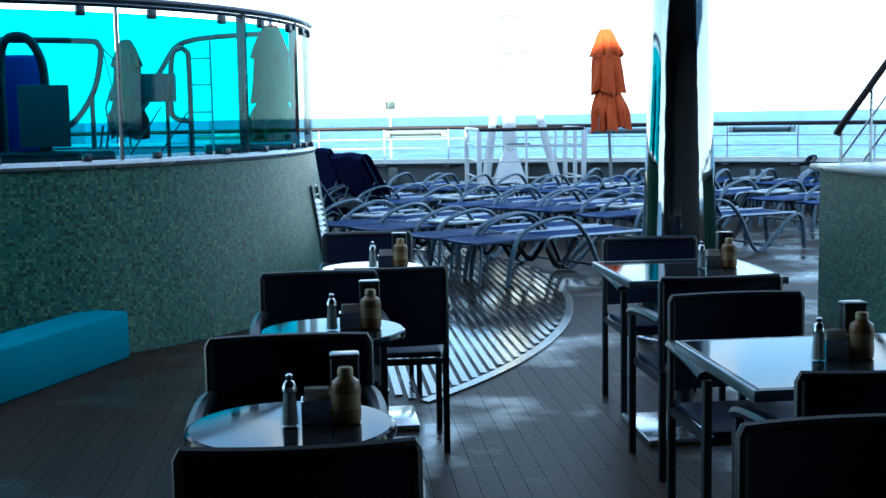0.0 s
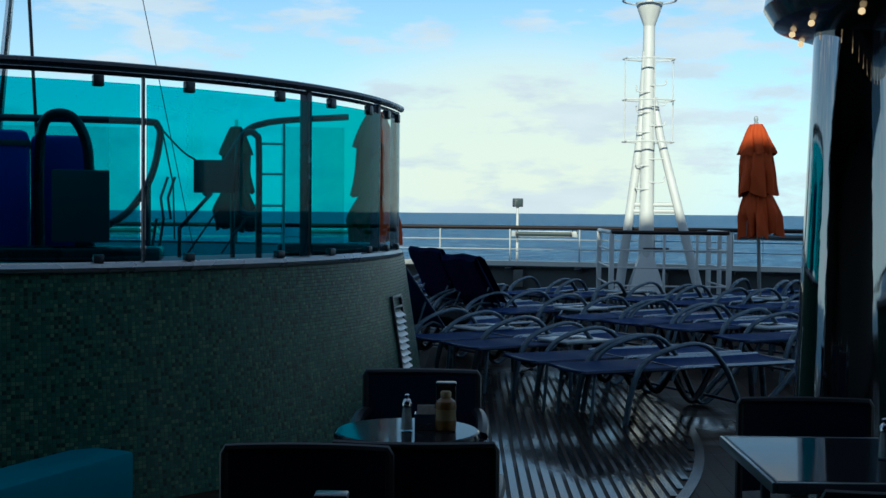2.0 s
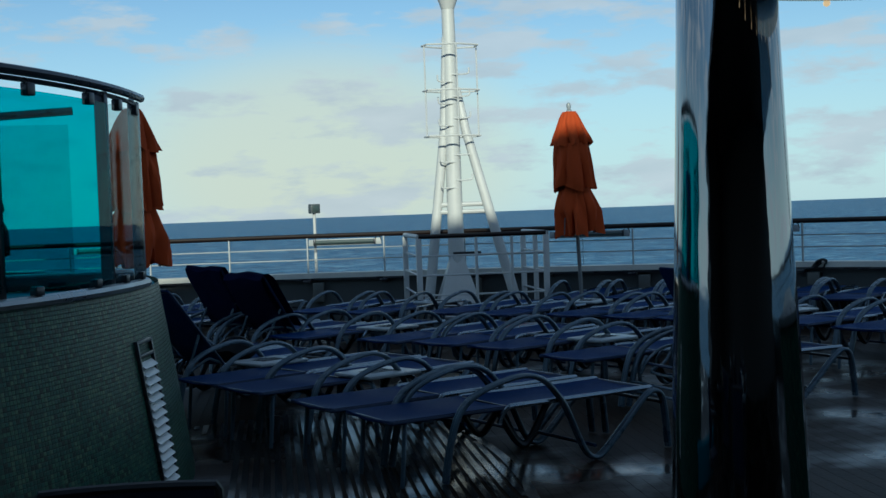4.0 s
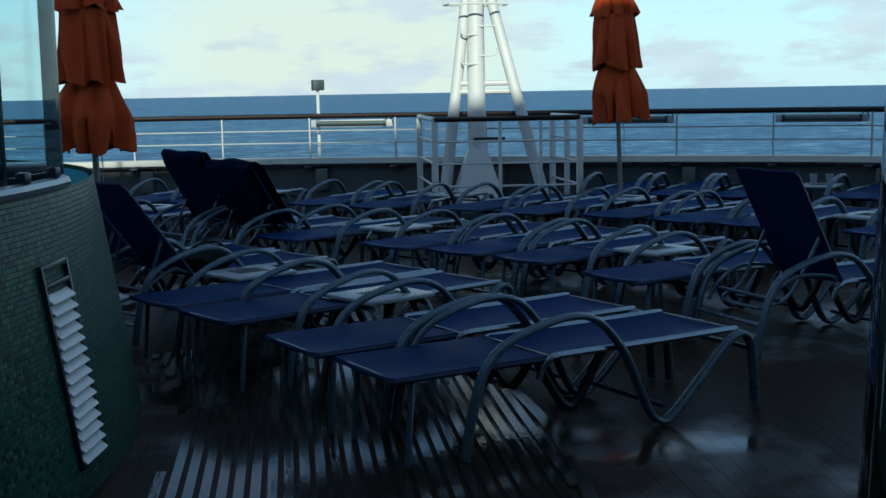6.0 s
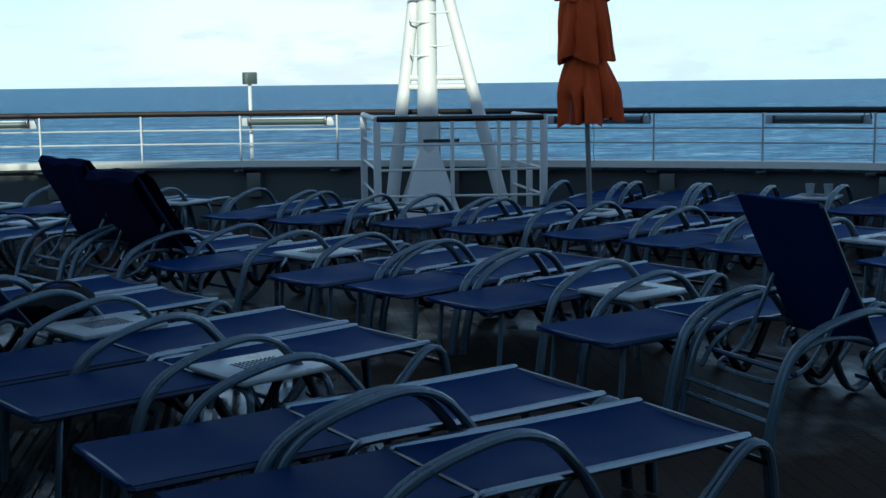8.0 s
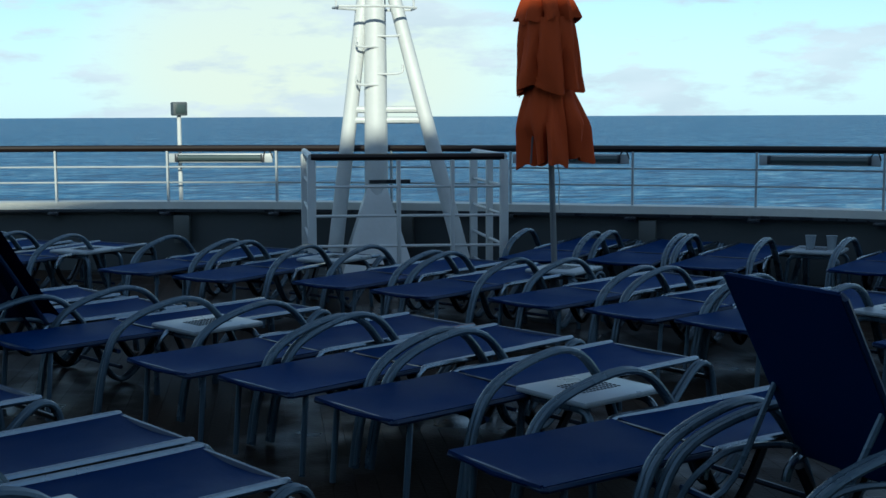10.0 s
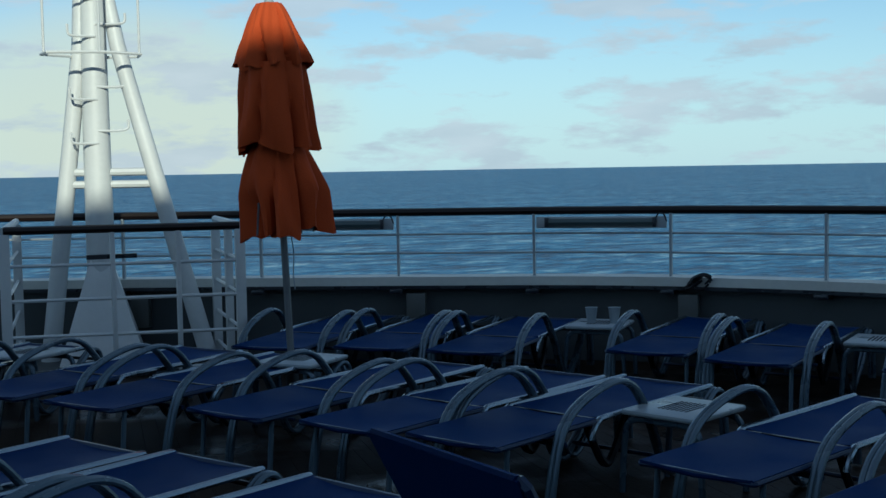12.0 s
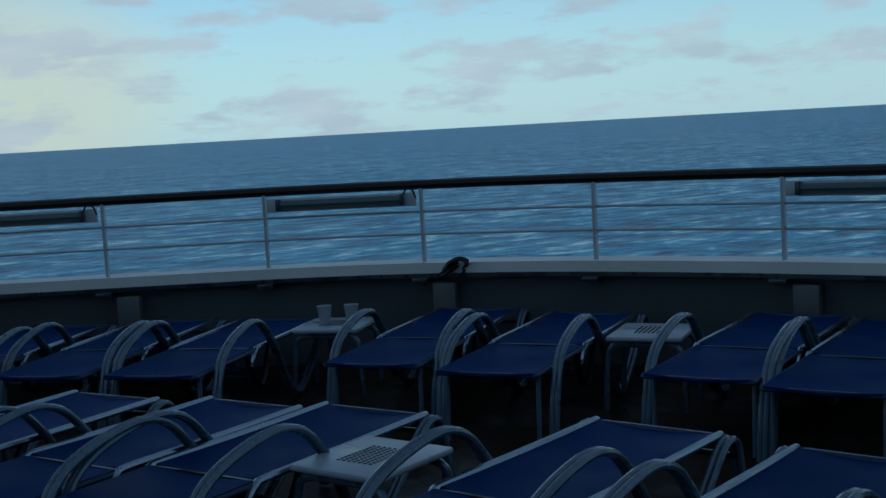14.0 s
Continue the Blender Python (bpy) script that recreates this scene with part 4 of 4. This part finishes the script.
for x0, x1, z0, z1 in ((-0.150, -0.13, 0.11, 0.93), (0.13, 0.150, 0.11, 0.93), (-0.13, 0.13, 0.905, 0.93), (-0.13, 0.13, 0.835, 0.855), (-0.13, 0.13, 0.11, 0.135)):
    box(bm, x0, x1, -0.035, 0.03, z0, z1, 0.004)
part("frame", bm, M_DARKMET, vent)
for i in range(15):
    bm = B()
    box(bm, -0.128, 0.128, -0.036, 0.036, -0.004, 0.004)
    part("slat", bm, M_LOUVRE, vent, "white painted slat").matrix_basis = pose(0, -0.022, 0.155 + i * 0.046, 48, 0, 0)
part("cover_plate", box(B(), -0.13, 0.13, -0.012, 0.02, 0.856, 0.904), M_DARKMET, vent)

# teal planter wall at the foot of the drum
bm = B()
box(bm, -2.6, 0, 0.0, 0.32, 0, 0.30, 0.02)
bench = link_mesh("low_wall", bm, M_TEALWALL)
bench.matrix_world = NEAR @ pose(-3.15, 5.37, 0, 0, 0, 59.3)
tagged(bench, "low teal painted kerb wall by the mosaic drum", "low wall", kind="structure")

# ---------------- things inside the glass ----------------
def inside(name, label, cat, parts_, m=None):
    t = thing(name, NEAR @ (m or Matrix()), label, cat)
    for pn, bm_, mt in parts_:
        part(pn, bm_, mt, t)
    return t


bm = B()
box(bm, -0.33, 0.33, -0.25, 0.25, 1.175, 2.04, 0.05)
bm2 = B()
box(bm2, -0.34, 0.34, -0.26, 0.26, 1.93, 1.97, 0.01)
inside("blue_cover", "tall blue vinyl cover over pool equipment", "cover", [("body", bm, M_BLUE), ("strap", bm2, M_DKGREY)], pose(-4.45, 7.7, 0, 0, 0, 10))
bm = B()
box(bm, -0.2, 0.2, -0.2, 0.2, 1.175, 2.03, 0.05)
inside("blue_cover", "narrow blue vinyl cover over pool equipment", "cover", [("body", bm, M_BLUE)], pose(-3.98, 8.1, 0, 0, 0, 10))
bm = B()
box(bm, -0.18, 0.18, -0.12, 0.12, 1.30, 1.77, 0.01)
bm2 = B()
box(bm2, -0.04, 0.04, -0.04, 0.04, 1.17, 1.30)
inside("control_box", "dark grey control box before the blue covers", "box", [("body", bm, M_DKGREY), ("stand", bm2, M_DARKMET)], pose(-3.72, 7.35, 0, 0, 0, 8))
inside("bent_pipe", "dark bent pipe standing on the pool deck", "pipe", [("pipe", tube(B(), spline([(-4.05, 7.7, 1.17), (-4.05, 7.7, 1.9), (-4.0, 7.7, 2.13), (-3.85, 7.7, 2.15), (-3.75, 7.7, 2.0), (-3.72, 7.7, 1.75), (-3.72, 7.7, 1.17)], 6), 0.036, 10), M_DARKMET)])
inside("pool_rail", "dark tubular rail with pale panels round the pool", "railing",
       [("top_rail", tube(B(), spline([(-5.2, 8.2, 2.17), (-4.4, 8.2, 2.165), (-3.45, 8.2, 2.155), (-3.31, 8.2, 2.12), (-3.30, 8.2, 2.0), (-3.36, 8.2, 1.75), (-3.50, 8.2, 1.52), (-3.66, 8.2, 1.40), (-3.80, 8.2, 1.30)], 6), 0.026, 8), M_DARKMET),
        ("post", tube(B(), [(-3.38, 8.2, 1.17), (-3.38, 8.2, 1.72)], 0.022, 8), M_DARKMET),
        ("panel", box(B(), -4.4, -3.45, 8.195, 8.205, 1.30, 2.11), M_CLEARGLASS)])
inside("pool_rail", "dark tubular rail beside the pool ladder", "railing",
       [("top_rail", tube(B(), spline([(-2.98, 8.3, 1.62), (-2.80, 8.3, 1.92), (-2.68, 8.3, 2.10), (-2.55, 8.3, 2.16), (-2.35, 8.3, 2.19), (-1.92, 8.3, 2.22)], 5), 0.024, 8), M_DARKMET),
        ("panel", box(B(), -2.42, -1.95, 8.295, 8.305, 1.25, 2.14), M_CLEARGLASS)])
lad = thing("pool_ladder", NEAR, "steel pool ladder with dark side loops", "ladder")
part("side_loop", tube(B(), spline([(-2.58, 8.1, 1.17), (-2.58, 8.1, 1.95), (-2.60, 8.1, 2.06), (-2.66, 8.1, 2.08), (-2.72, 8.1, 2.0), (-2.74, 8.1, 1.6), (-2.70, 8.1, 1.50), (-2.60, 8.1, 1.48)], 5), 0.024, 8), M_DARKMET, lad)
part("stile", tube(B(), [(-2.40, 8.1, 1.17), (-2.40, 8.1, 2.15)], 0.010, 6), M_WHITE, lad)
for z in (1.35, 1.55, 1.78, 2.0):
    part("rung", tube(B(), [(-2.58, 8.1, z), (-2.40, 8.1, z)], 0.010, 6), M_WHITE, lad)
bm = B()
box(bm, -0.18, 0.18, -0.015, 0.015, 1.64, 1.88, 0.006)
inside("sign_board", "grey board on slanting dark struts", "board",
       [("board", bm, M_DKGREY), ("strut", tube(B(), [(-0.05, 0, 1.64), (-0.28, 0, 1.38), (-0.28, 0, 1.17)], 0.016, 6), M_DARKMET), ("strut", tube(B(), [(0.10, 0, 1.64), (0.10, 0, 1.17)], 0.018, 6), M_DARKMET),
        ("strut", tube(B(), [(0.05, 0, 1.60), (-0.22, 0, 1.20)], 0.008, 6), M_DARKMET), ("strut", tube(B(), [(0.30, 0, 1.60), (0.02, 0, 1.20)], 0.008, 6), M_DARKMET)], pose(-2.87, 8.15, 0))
inside("safety_net", "dark sagging net rope between pool rails", "net",
       [("rope", tube(B(), spline([(-3.30, 8.2, 2.12), (-3.22, 8.2, 2.03), (-3.12, 8.2, 1.93), (-3.04, 8.2, 1.88)], 5), 0.008, 6), M_BLACK), ("rope", tube(B(), [(-3.28, 8.2, 2.1), (-3.20, 8.2, 1.7), (-3.19, 8.2, 1.3)], 0.006, 6), M_BLACK)])
st = thing("step_frame", NEAR, "thin dark stepped handrail by the pool", "handrail")
for dx in (0.0, 0.05):
    part("rail", tube(B(), [(-3.34 + dx, 8.0, 1.18), (-3.30 + dx, 8.0, 1.45), (-3.25 + dx, 8.0, 1.45), (-3.27 + dx, 8.0, 1.60), (-3.22 + dx, 8.0, 1.75)], 0.010, 6), M_DARKMET, st)
bm = B()
box(bm, -1.3, 0.0, -0.15, 0.15, 1.175, 1.27, 0.03)
inside("pool_kerb", "dark rounded kerb along the pool", "kerb", [("body", bm, M_DARKMET)], pose(-3.2, 7.4, 0))
bm = B()
box(bm, 0.0, 0.85, -0.15, 0.15, 1.175, 1.27, 0.03)
inside("pool_kerb", "dark rounded kerb by the ladder", "kerb", [("body", bm, M_DARKMET)], pose(-2.45, 8.6, 0))
# far lattice mast and stays beyond the glass
inside("stay_wires", "thin dark rigging stays rising out of view", "cable",
       [("wire", tube(B(), [(-4.25, 8.9, 1.17), (-4.55, 9.6, 4.5), (-4.9, 10.4, 8.0)], 0.014, 6), M_BLACK), ("wire", tube(B(), [(-3.1, 8.9, 1.2), (-3.75, 10, 4.0)], 0.004, 5), M_BLACK)])
inside("flag_pole", "slim pale pole beyond the glass screen", "pole", [("pole", tube(B(), [(-4.75, 9.2, 1.17), (-4.55, 9.2, 3.2), (-4.2, 9.2, 7)], [0.05, 0.03, 0.02], 8), M_CHROME)])

# ---------------- column, canopy, bar ----------------
CANX, CANY = 1.10, 4.50
bm = B()
lathe(bm, [(0.285, 0.0), (0.285, 0.03), (0.272, 0.04), (0.247, 0.55), (0.226, 1.05), (0.204, 1.6), (0.184, 2.15), (0.170, 2.7)], 64)
col = link_mesh("column", bm, M_MIRROR)
col.matrix_world = NEAR @ pose(0.36, 4.80, 0)
tagged(col, "tapered polished steel column reflecting the deck", "column", kind="structure")
bm = B()
lathe(bm, [(0.20, 2.40), (1.05, 2.42), (1.17, 2.46), (1.22, 2.54), (1.20, 2.66), (1.05, 2.72), (0.2, 2.73)], 64)
can = link_mesh("canopy", bm, M_DARKROOF)
can.matrix_world = NEAR @ pose(CANX, CANY, 0)
tagged(can, "round dark glossy canopy over the column", "canopy", kind="structure")
for i in range(18):
    a = 2 * math.pi * i / 18
    bm = B()
    lathe(bm, [(0.004, -0.028), (0.014, -0.022), (0.016, -0.010), (0.010, 0.0)], 10)
    ob = link_mesh("bulb", bm, M_BULB)
    ob.matrix_world = NEAR @ pose(CANX + 1.08 * math.cos(a), CANY + 1.08 * math.sin(a), 2.428)
    tagged(ob, "small warm bulb under the canopy rim", "bulb", "bulbs under the canopy")

# mosaic bar counter with a stair rail behind it
bm = B()
uvl = bm.loops.layers.uv.new("tiles")
box(bm, 0.0, 3.0, 0.0, 1.2, 0, 1.06)
for f in bm.faces:
    for lp in f.loops:
        lp[uvl].uv = (lp.vert.co.x + lp.vert.co.y, lp.vert.co.z)
bar = thing("bar_counter", NEAR @ pose(1.41, 3.95, 0, 0, 0, CAFE), "mosaic clad bar counter with grey stone top", "counter")
part("body", bm, M_MOSAIC, bar, "green mosaic body")
bm = B()
box(bm, -0.06, 3.05, -0.06, 1.25, 1.062, 1.11, 0.012)
part("countertop", bm, M_STONE, bar, "grey stone top")
sr = thing("stair_rail", NEAR, "sloping dark handrail on steel balusters behind the bar", "handrail")
part("handrail", tube(B(), [(2.0, 5.6, 1.30), (2.04, 5.6, 1.36), (3.28, 5.6, 2.9)], 0.028, 8), M_WOOD, sr)
for i in range(5):
    x = 2.04 + i * 0.25
    part("baluster", tube(B(), [(x, 5.6, 0.0), (x, 5.6, 1.36 + (x - 2.04) * 1.24)], 0.013, 6), M_CHROME, sr)
for dz in (0.25, 0.5):
    part("bar", tube(B(), [(2.04, 5.6, 1.36 - dz), (3.28, 5.6, 2.9 - dz)], 0.009, 6), M_CHROME, sr)

# unseen: tall superstructure shades the deck, side wall added to darken the column's reflection
bm = B()
box(bm, -16, 10.8, -9.0, -6.0, 0, 10.5)
box(bm, -16, -12.5, -5.998, 1.5, 0, 3.298)
sup = tagged(link_mesh("wall_unseen_block", bm, M_SUPER, smooth=False), "unseen dark ship walls blocking sun and sky behind the cafe", "wall", kind="structure")
# unseen roof slab added to darken the cafe floor, mosaic and column reflection
bm = B()
box(bm, -16, 10.8, -6.0, 2.2, 3.3, 3.5)
tagged(link_mesh("ceiling", bm, M_DARKROOF, smooth=False), "unseen dark soffit added to shade the cafe seats", "ceiling", kind="structure")

# ---------------- cafe furniture ----------------
def chair(m, label="dark navy mesh armchair with gunmetal metal frame"):
    """back along y = 0, seat towards +y"""
    t = thing("cafe_chair", m, label, "chair", "chairs round the cafe tables")
    bow = [(-0.238 + 0.476 * k / 10, -0.032 * (1 - (k / 5 - 1) ** 2)) for k in range(11)]
    bm = B()
    g = [[bm.verts.new((x, y + dy, z)) for x, y in bow] for dy, z in ((-0.010, 0.49), (-0.010, 0.822), (0.010, 0.822), (0.010, 0.49))]
    for k in range(10):
        for a, b in zip(g, g[1:] + g[:1]):
            bm.faces.new((a[k], a[k + 1], b[k + 1], b[k]))
    for k in (0, 10):
        bm.faces.new([r[k] for r in g])
    part("backrest", bm, M_CHAIRMESH, t)
    bm = B()
    box(bm, -0.225, 0.225, 0.03, 0.45, 0.425, 0.452, 0.010)
    part("seat", bm, M_CHAIRMESH, t)
    part("back_frame", tube(B(), [(-0.243, 0.0, 0.44), (-0.243, 0.0, 0.815)] + [(x, y, 0.828) for x, y in bow] + [(0.243, 0.0, 0.815), (0.243, 0.0, 0.44)], 0.015, 8), M_CHAIRFRAME, t)
    for sx in (-1, 1):
        bm = B()
        box(bm, sx * 0.24 - 0.014, sx * 0.24 + 0.014, -0.02, 0.012, 0, 0.46, 0.004)
        part("leg", bm, M_CHAIRFRAME, t)
        bm = B()
        box(bm, sx * 0.25 - 0.014, sx * 0.25 + 0.014, 0.42, 0.455, 0, 0.625, 0.004)
        part("leg", bm, M_CHAIRFRAME, t)
        part("armrest", tube(B(), spline([(sx * 0.24, 0.0, 0.66), (sx * 0.255, 0.15, 0.665), (sx * 0.26, 0.33, 0.655), (sx * 0.255, 0.43, 0.632)], 4), 0.020, 8, flat=1.3), M_CHAIRFRAME, t)
        bm = B()
        box(bm, sx * 0.24 - 0.01, sx * 0.24 + 0.01, 0.0, 0.44, 0.40, 0.43)
        part("seat_rail", bm, M_CHAIRFRAME, t)
    for y in (0.0, 0.43):
        bm = B()
        box(bm, -0.24, 0.24, y - 0.01, y + 0.01, 0.40, 0.428)
        part("seat_rail", bm, M_CHAIRFRAME, t)
    return t


def round_table(x, y):
    t = thing("round_table", NEAR @ at(x, y, CAFE), "small round glossy dark cafe table on a pedestal", "table", "round cafe tables")
    part("tabletop", lathe(B(), [(0.235, 0.735), (0.252, 0.740), (0.256, 0.752), (0.252, 0.764), (0.245, 0.768), (0.236, 0.768)], 48), M_TABLETOP, t, "glossy dark round top")
    part("column", lathe(B(), [(0.035, 0.03), (0.035, 0.735)], 16), M_CHAIRFRAME, t)
    bm = B()
    box(bm, -0.20, 0.20, -0.20, 0.20, 0.0, 0.028, 0.008)
    part("base_plate", bm, M_CHROME, t, "square steel base plate")
    return t


def square_table(x, y):
    t = thing("square_table", NEAR @ at(x, y, CAFE), "square glossy dark cafe table with pale edge band", "table", "square cafe tables")
    bm = B()
    box(bm, -0.345, 0.345, -0.35, 0.35, 0.745, 0.768, 0.006)
    part("tabletop", bm, M_TABLETOP, t, "glossy dark square top")
    bm = B()
    for x0, x1, y0, y1 in ((-0.36, -0.346, -0.365, 0.365), (0.346, 0.36, -0.365, 0.365), (-0.346, 0.346, -0.365, -0.351), (-0.346, 0.346, 0.351, 0.365)):
        box(bm, x0, x1, y0, y1, 0.735, 0.768, 0.004)
    part("edge_band", bm, M_EDGE, t)
    part("column", lathe(B(), [(0.04, 0.03), (0.04, 0.745)], 16), M_CHAIRFRAME, t)
    bm = B()
    box(bm, -0.24, 0.24, -0.26, 0.26, 0.0, 0.028, 0.008)
    part("base_plate", bm, M_CHROME, t, "square steel base plate")
    return t


def condiments(x, y, z=0.769):
    g = "condiments on the cafe tables"
    rm = Matrix.Rotation(radians(CAFE), 4, "Z")

    def spot(dx, dy):
        v = rm @ Vector((dx, dy, 0))
        return NEAR @ pose(x + v.x, y + v.y, z, 0, 0, CAFE)

    s = thing("salt_shaker", spot(-0.09, -0.03), "glass shaker with a domed steel cap", "shaker", g)
    part("jar", lathe(B(), [(0.020, 0.0), (0.023, 0.004), (0.019, 0.05), (0.016, 0.085)], 10), M_SALT, s)
    part("salt", lathe(B(), [(0.0185, 0.004), (0.0165, 0.05), (0.0135, 0.083), (0.003, 0.084)], 10), M_PAPER, s)
    part("cap", lathe(B(), [(0.0175, 0.085), (0.0175, 0.094), (0.012, 0.108), (0.006, 0.112), (0.009, 0.118), (0.009, 0.124), (0.003, 0.128)], 12), M_CHROME, s)
    c = thing("sachet_caddy", spot(-0.025, 0.01), "small glass caddy filled with sachets", "caddy", g)
    bm = B()
    for x0, x1, y0, y1 in ((-0.038, -0.035, -0.03, 0.03), (0.035, 0.038, -0.03, 0.03), (-0.035, 0.035, -0.03, -0.027), (-0.035, 0.035, 0.027, 0.03)):
        box(bm, x0, x1, y0, y1, 0.0, 0.055)
    box(bm, -0.035, 0.035, -0.027, 0.027, 0.0, 0.003)
    part("tray", bm, M_CHROME, c)
    for i in range(7):
        bm = B()
        h = 0.058 + 0.012 * ((i * 5) % 3)
        box(bm, -0.030, 0.030, -0.002, 0.002, 0.004, h)
        part("sachet", bm, M_PAPER, c).matrix_basis = pose(0.003 * (i % 3) - 0.003, -0.021 + i * 0.007, 0, -7 + 4 * (i % 4), 3 * (i % 3) - 3, 0)
    b_ = thing("mustard_bottle", spot(0.045, -0.02), "brown mustard bottle with a pale cap", "bottle", g)
    part("body", lathe(B(), [(0.032, 0.0), (0.036, 0.005), (0.037, 0.03), (0.034, 0.055), (0.037, 0.085), (0.033, 0.102), (0.018, 0.114), (0.015, 0.118)], 18), M_MUSTARD, b_)
    part("cap", lathe(B(), [(0.019, 0.116), (0.019, 0.132), (0.016, 0.137)], 14), M_LID, b_)
    part("paper_label", lathe(B(), [(0.0366, 0.038), (0.0348, 0.056), (0.0366, 0.076)], 18), M_LID, b_)
    n_ = thing("napkin_holder", spot(0.045, 0.045), "black napkin holder with a steel top edge", "holder", g)
    bm = B()
    box(bm, -0.035, 0.035, -0.025, 0.025, 0.0, 0.155, 0.008)
    part("body", bm, M_BLACK, n_)
    bm = B()
    box(bm, -0.037, 0.037, -0.027, 0.027, 0.146, 0.160, 0.006)
    part("top_edge", bm, M_DARKMET, n_)


for x, y in ((-2.76, 0.32), (-2.45, 1.60), (-1.98, 3.26)):
    round_table(x, y)
    condiments(x + 0.09, y + 0.0)
for x, y, dx in ((-1.13, 0.60, 0.05), (-0.62, 2.65, 0.17)):
    square_table(x, y)
    condiments(x + dx, y)

CH = [(-2.66, 1.13, 180), (-2.34, 2.63, 180), (-1.81, 4.30, 180), (-2.02, 2.67, 0), (-0.47, 3.39, 180), (-0.82, 1.90, 0), (-0.99, 1.44, 180), (-1.24, 0.13, 0), (-1.63, -0.30, 180)]
ch0 = chair(NEAR @ at(-2.80, -0.12, CAFE))
for x, y, a in CH:
    copy_thing(ch0, NEAR @ at(x, y, CAFE + a))

# dark bag lying on a lounger
bm = B()
bmesh.ops.create_icosphere(bm, subdivisions=3, radius=0.2)
for v in bm.verts:
    v.co = Vector((v.co.x * 1.3, v.co.y * 0.8, v.co.z * 0.45)) * (1 + 0.25 * noise.noise(v.co * 9))
bag = thing("beach_bag", pose(-0.50, 11.62, 0.46, 0, 0, 30), "slumped black bag on a raised lounger", "bag")
part("body", bm, M_UMBDARK, bag)
part("strap", tube(B(), spline([(-0.15, 0, 0.05), (-0.05, -0.05, 0.12), (0.1, -0.05, 0.10), (0.2, 0, 0.0)], 4), 0.010, 6), M_BLACK, bag)

# coil of rope and cleat at the bulwark
rp_ = thing("rope_coil", pose(7.62, 15.69, 0.60, 0, 0, -52), "dark tangle of rope hung over the coaming edge", "rope")
rr_ = random.Random(5)
for k in range(6):
    r0, tx, ty = rr_.uniform(0.05, 0.085), rr_.uniform(-0.05, 0.05), rr_.uniform(-0.05, 0.02)
    lean_ = rr_.uniform(-0.5, 0.5)
    pts = [(tx + r0 * math.cos(a / 14 * 2 * math.pi) * (1 + 0.15 * math.sin(a * 1.3 + k)), ty + lean_ * r0 * math.sin(a / 14 * 2 * math.pi), 0.012 + r0 * 0.75 * (1 + math.sin(a / 14 * 2 * math.pi + 0.3 * k))) for a in range(14)]
    part("loop", tube(B(), spline(pts, 2), 0.010, 6), M_BLACK, rp_)

# ---------------- deck boards and grating ----------------
turn = Matrix.Rotation(radians(CAFE), 4, "Z")
bm = B()
box(bm, -0.0470, 0.0470, -11.5, 13.0, -0.012, 0.0)
plank_me = bpy.data.meshes.new("plank")
bm.to_mesh(plank_me)
bm.free()
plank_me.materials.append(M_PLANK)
inv = turn.inverted()
rail2 = [inv @ p for p in RAIL]
for i in range(-62, 118):
    x = i * 0.096
    ys = []
    for a, b in zip(rail2, rail2[1:]):
        if (a.x - x) * (b.x - x) <= 0 and abs(b.x - a.x) > 1e-6:
            ys.append(a.y + (b.y - a.y) * (x - a.x) / (b.x - a.x))
    top = min([y for y in ys if y > 3] or [12.0]) - 0.25
    bot = -6.2
    ob = new("plank", plank_me)
    ob.parent = deck
    L = (top - bot) / 24.5
    ob.matrix_basis = turn @ pose(x, bot + 11.5 * L, 0) @ Matrix.Diagonal((1, L, 1, 1))

grating = thing("grating", NEAR, "pale ribbed deck grating in a ring round the drum", "grating", kind="structure")
cc = inv @ CC
bm = B()
box(bm, -0.0205, 0.0205, 0.0, 1.0, 0.002, 0.009)
slat_me = bpy.data.meshes.new("slat")
bm.to_mesh(slat_me)
bm.free()
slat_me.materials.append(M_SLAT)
OVAL = 1.28                                  # the grating follows the drum's oval


def oval(r, deg, z):
    return Vector((CC.x + r * math.cos(radians(deg)), CC.y + r * math.sin(radians(deg)) * OVAL, z))


def in_grating(p):
    dx_, dy_ = p.x - CC.x, (p.y - CC.y) / OVAL
    return 3.50 < math.hypot(dx_, dy_) < 5.16 and -56 < math.degrees(math.atan2(dy_, dx_)) < 14


# each slat runs along the planks as far as the oval ring reaches
for i in range(130):
    px_ = cc.x + 0.6 + i * 0.066
    run = None
    for j in range(330):
        y = cc.y - 7.5 + j * 0.03
        if in_grating(turn @ Vector((px_, y, 0))):
            run = (run[0], y) if run else (y, y)
        elif run:
            if run[1] - run[0] > 0.12:
                ob = new("slat", slat_me)
                ob.parent = grating
                ob.matrix_basis = turn @ pose(px_, run[0], 0) @ Matrix.Diagonal((1, run[1] - run[0], 1, 1))
            run = None
bm = B()
rim_in = [[bm.verts.new(oval(r, -56 + 70 * k / 60, z)) for k in range(61)] for r, z in ((5.17, 0.002), (5.17, 0.010), (5.23, 0.010), (5.23, 0.002))]
for a, b in zip(rim_in, rim_in[1:]):
    for k in range(60):
        bm.faces.new((a[k], a[k + 1], b[k + 1], b[k]))
part("edge_strip", bm, M_SLAT, grating, "pale curved edge strip")
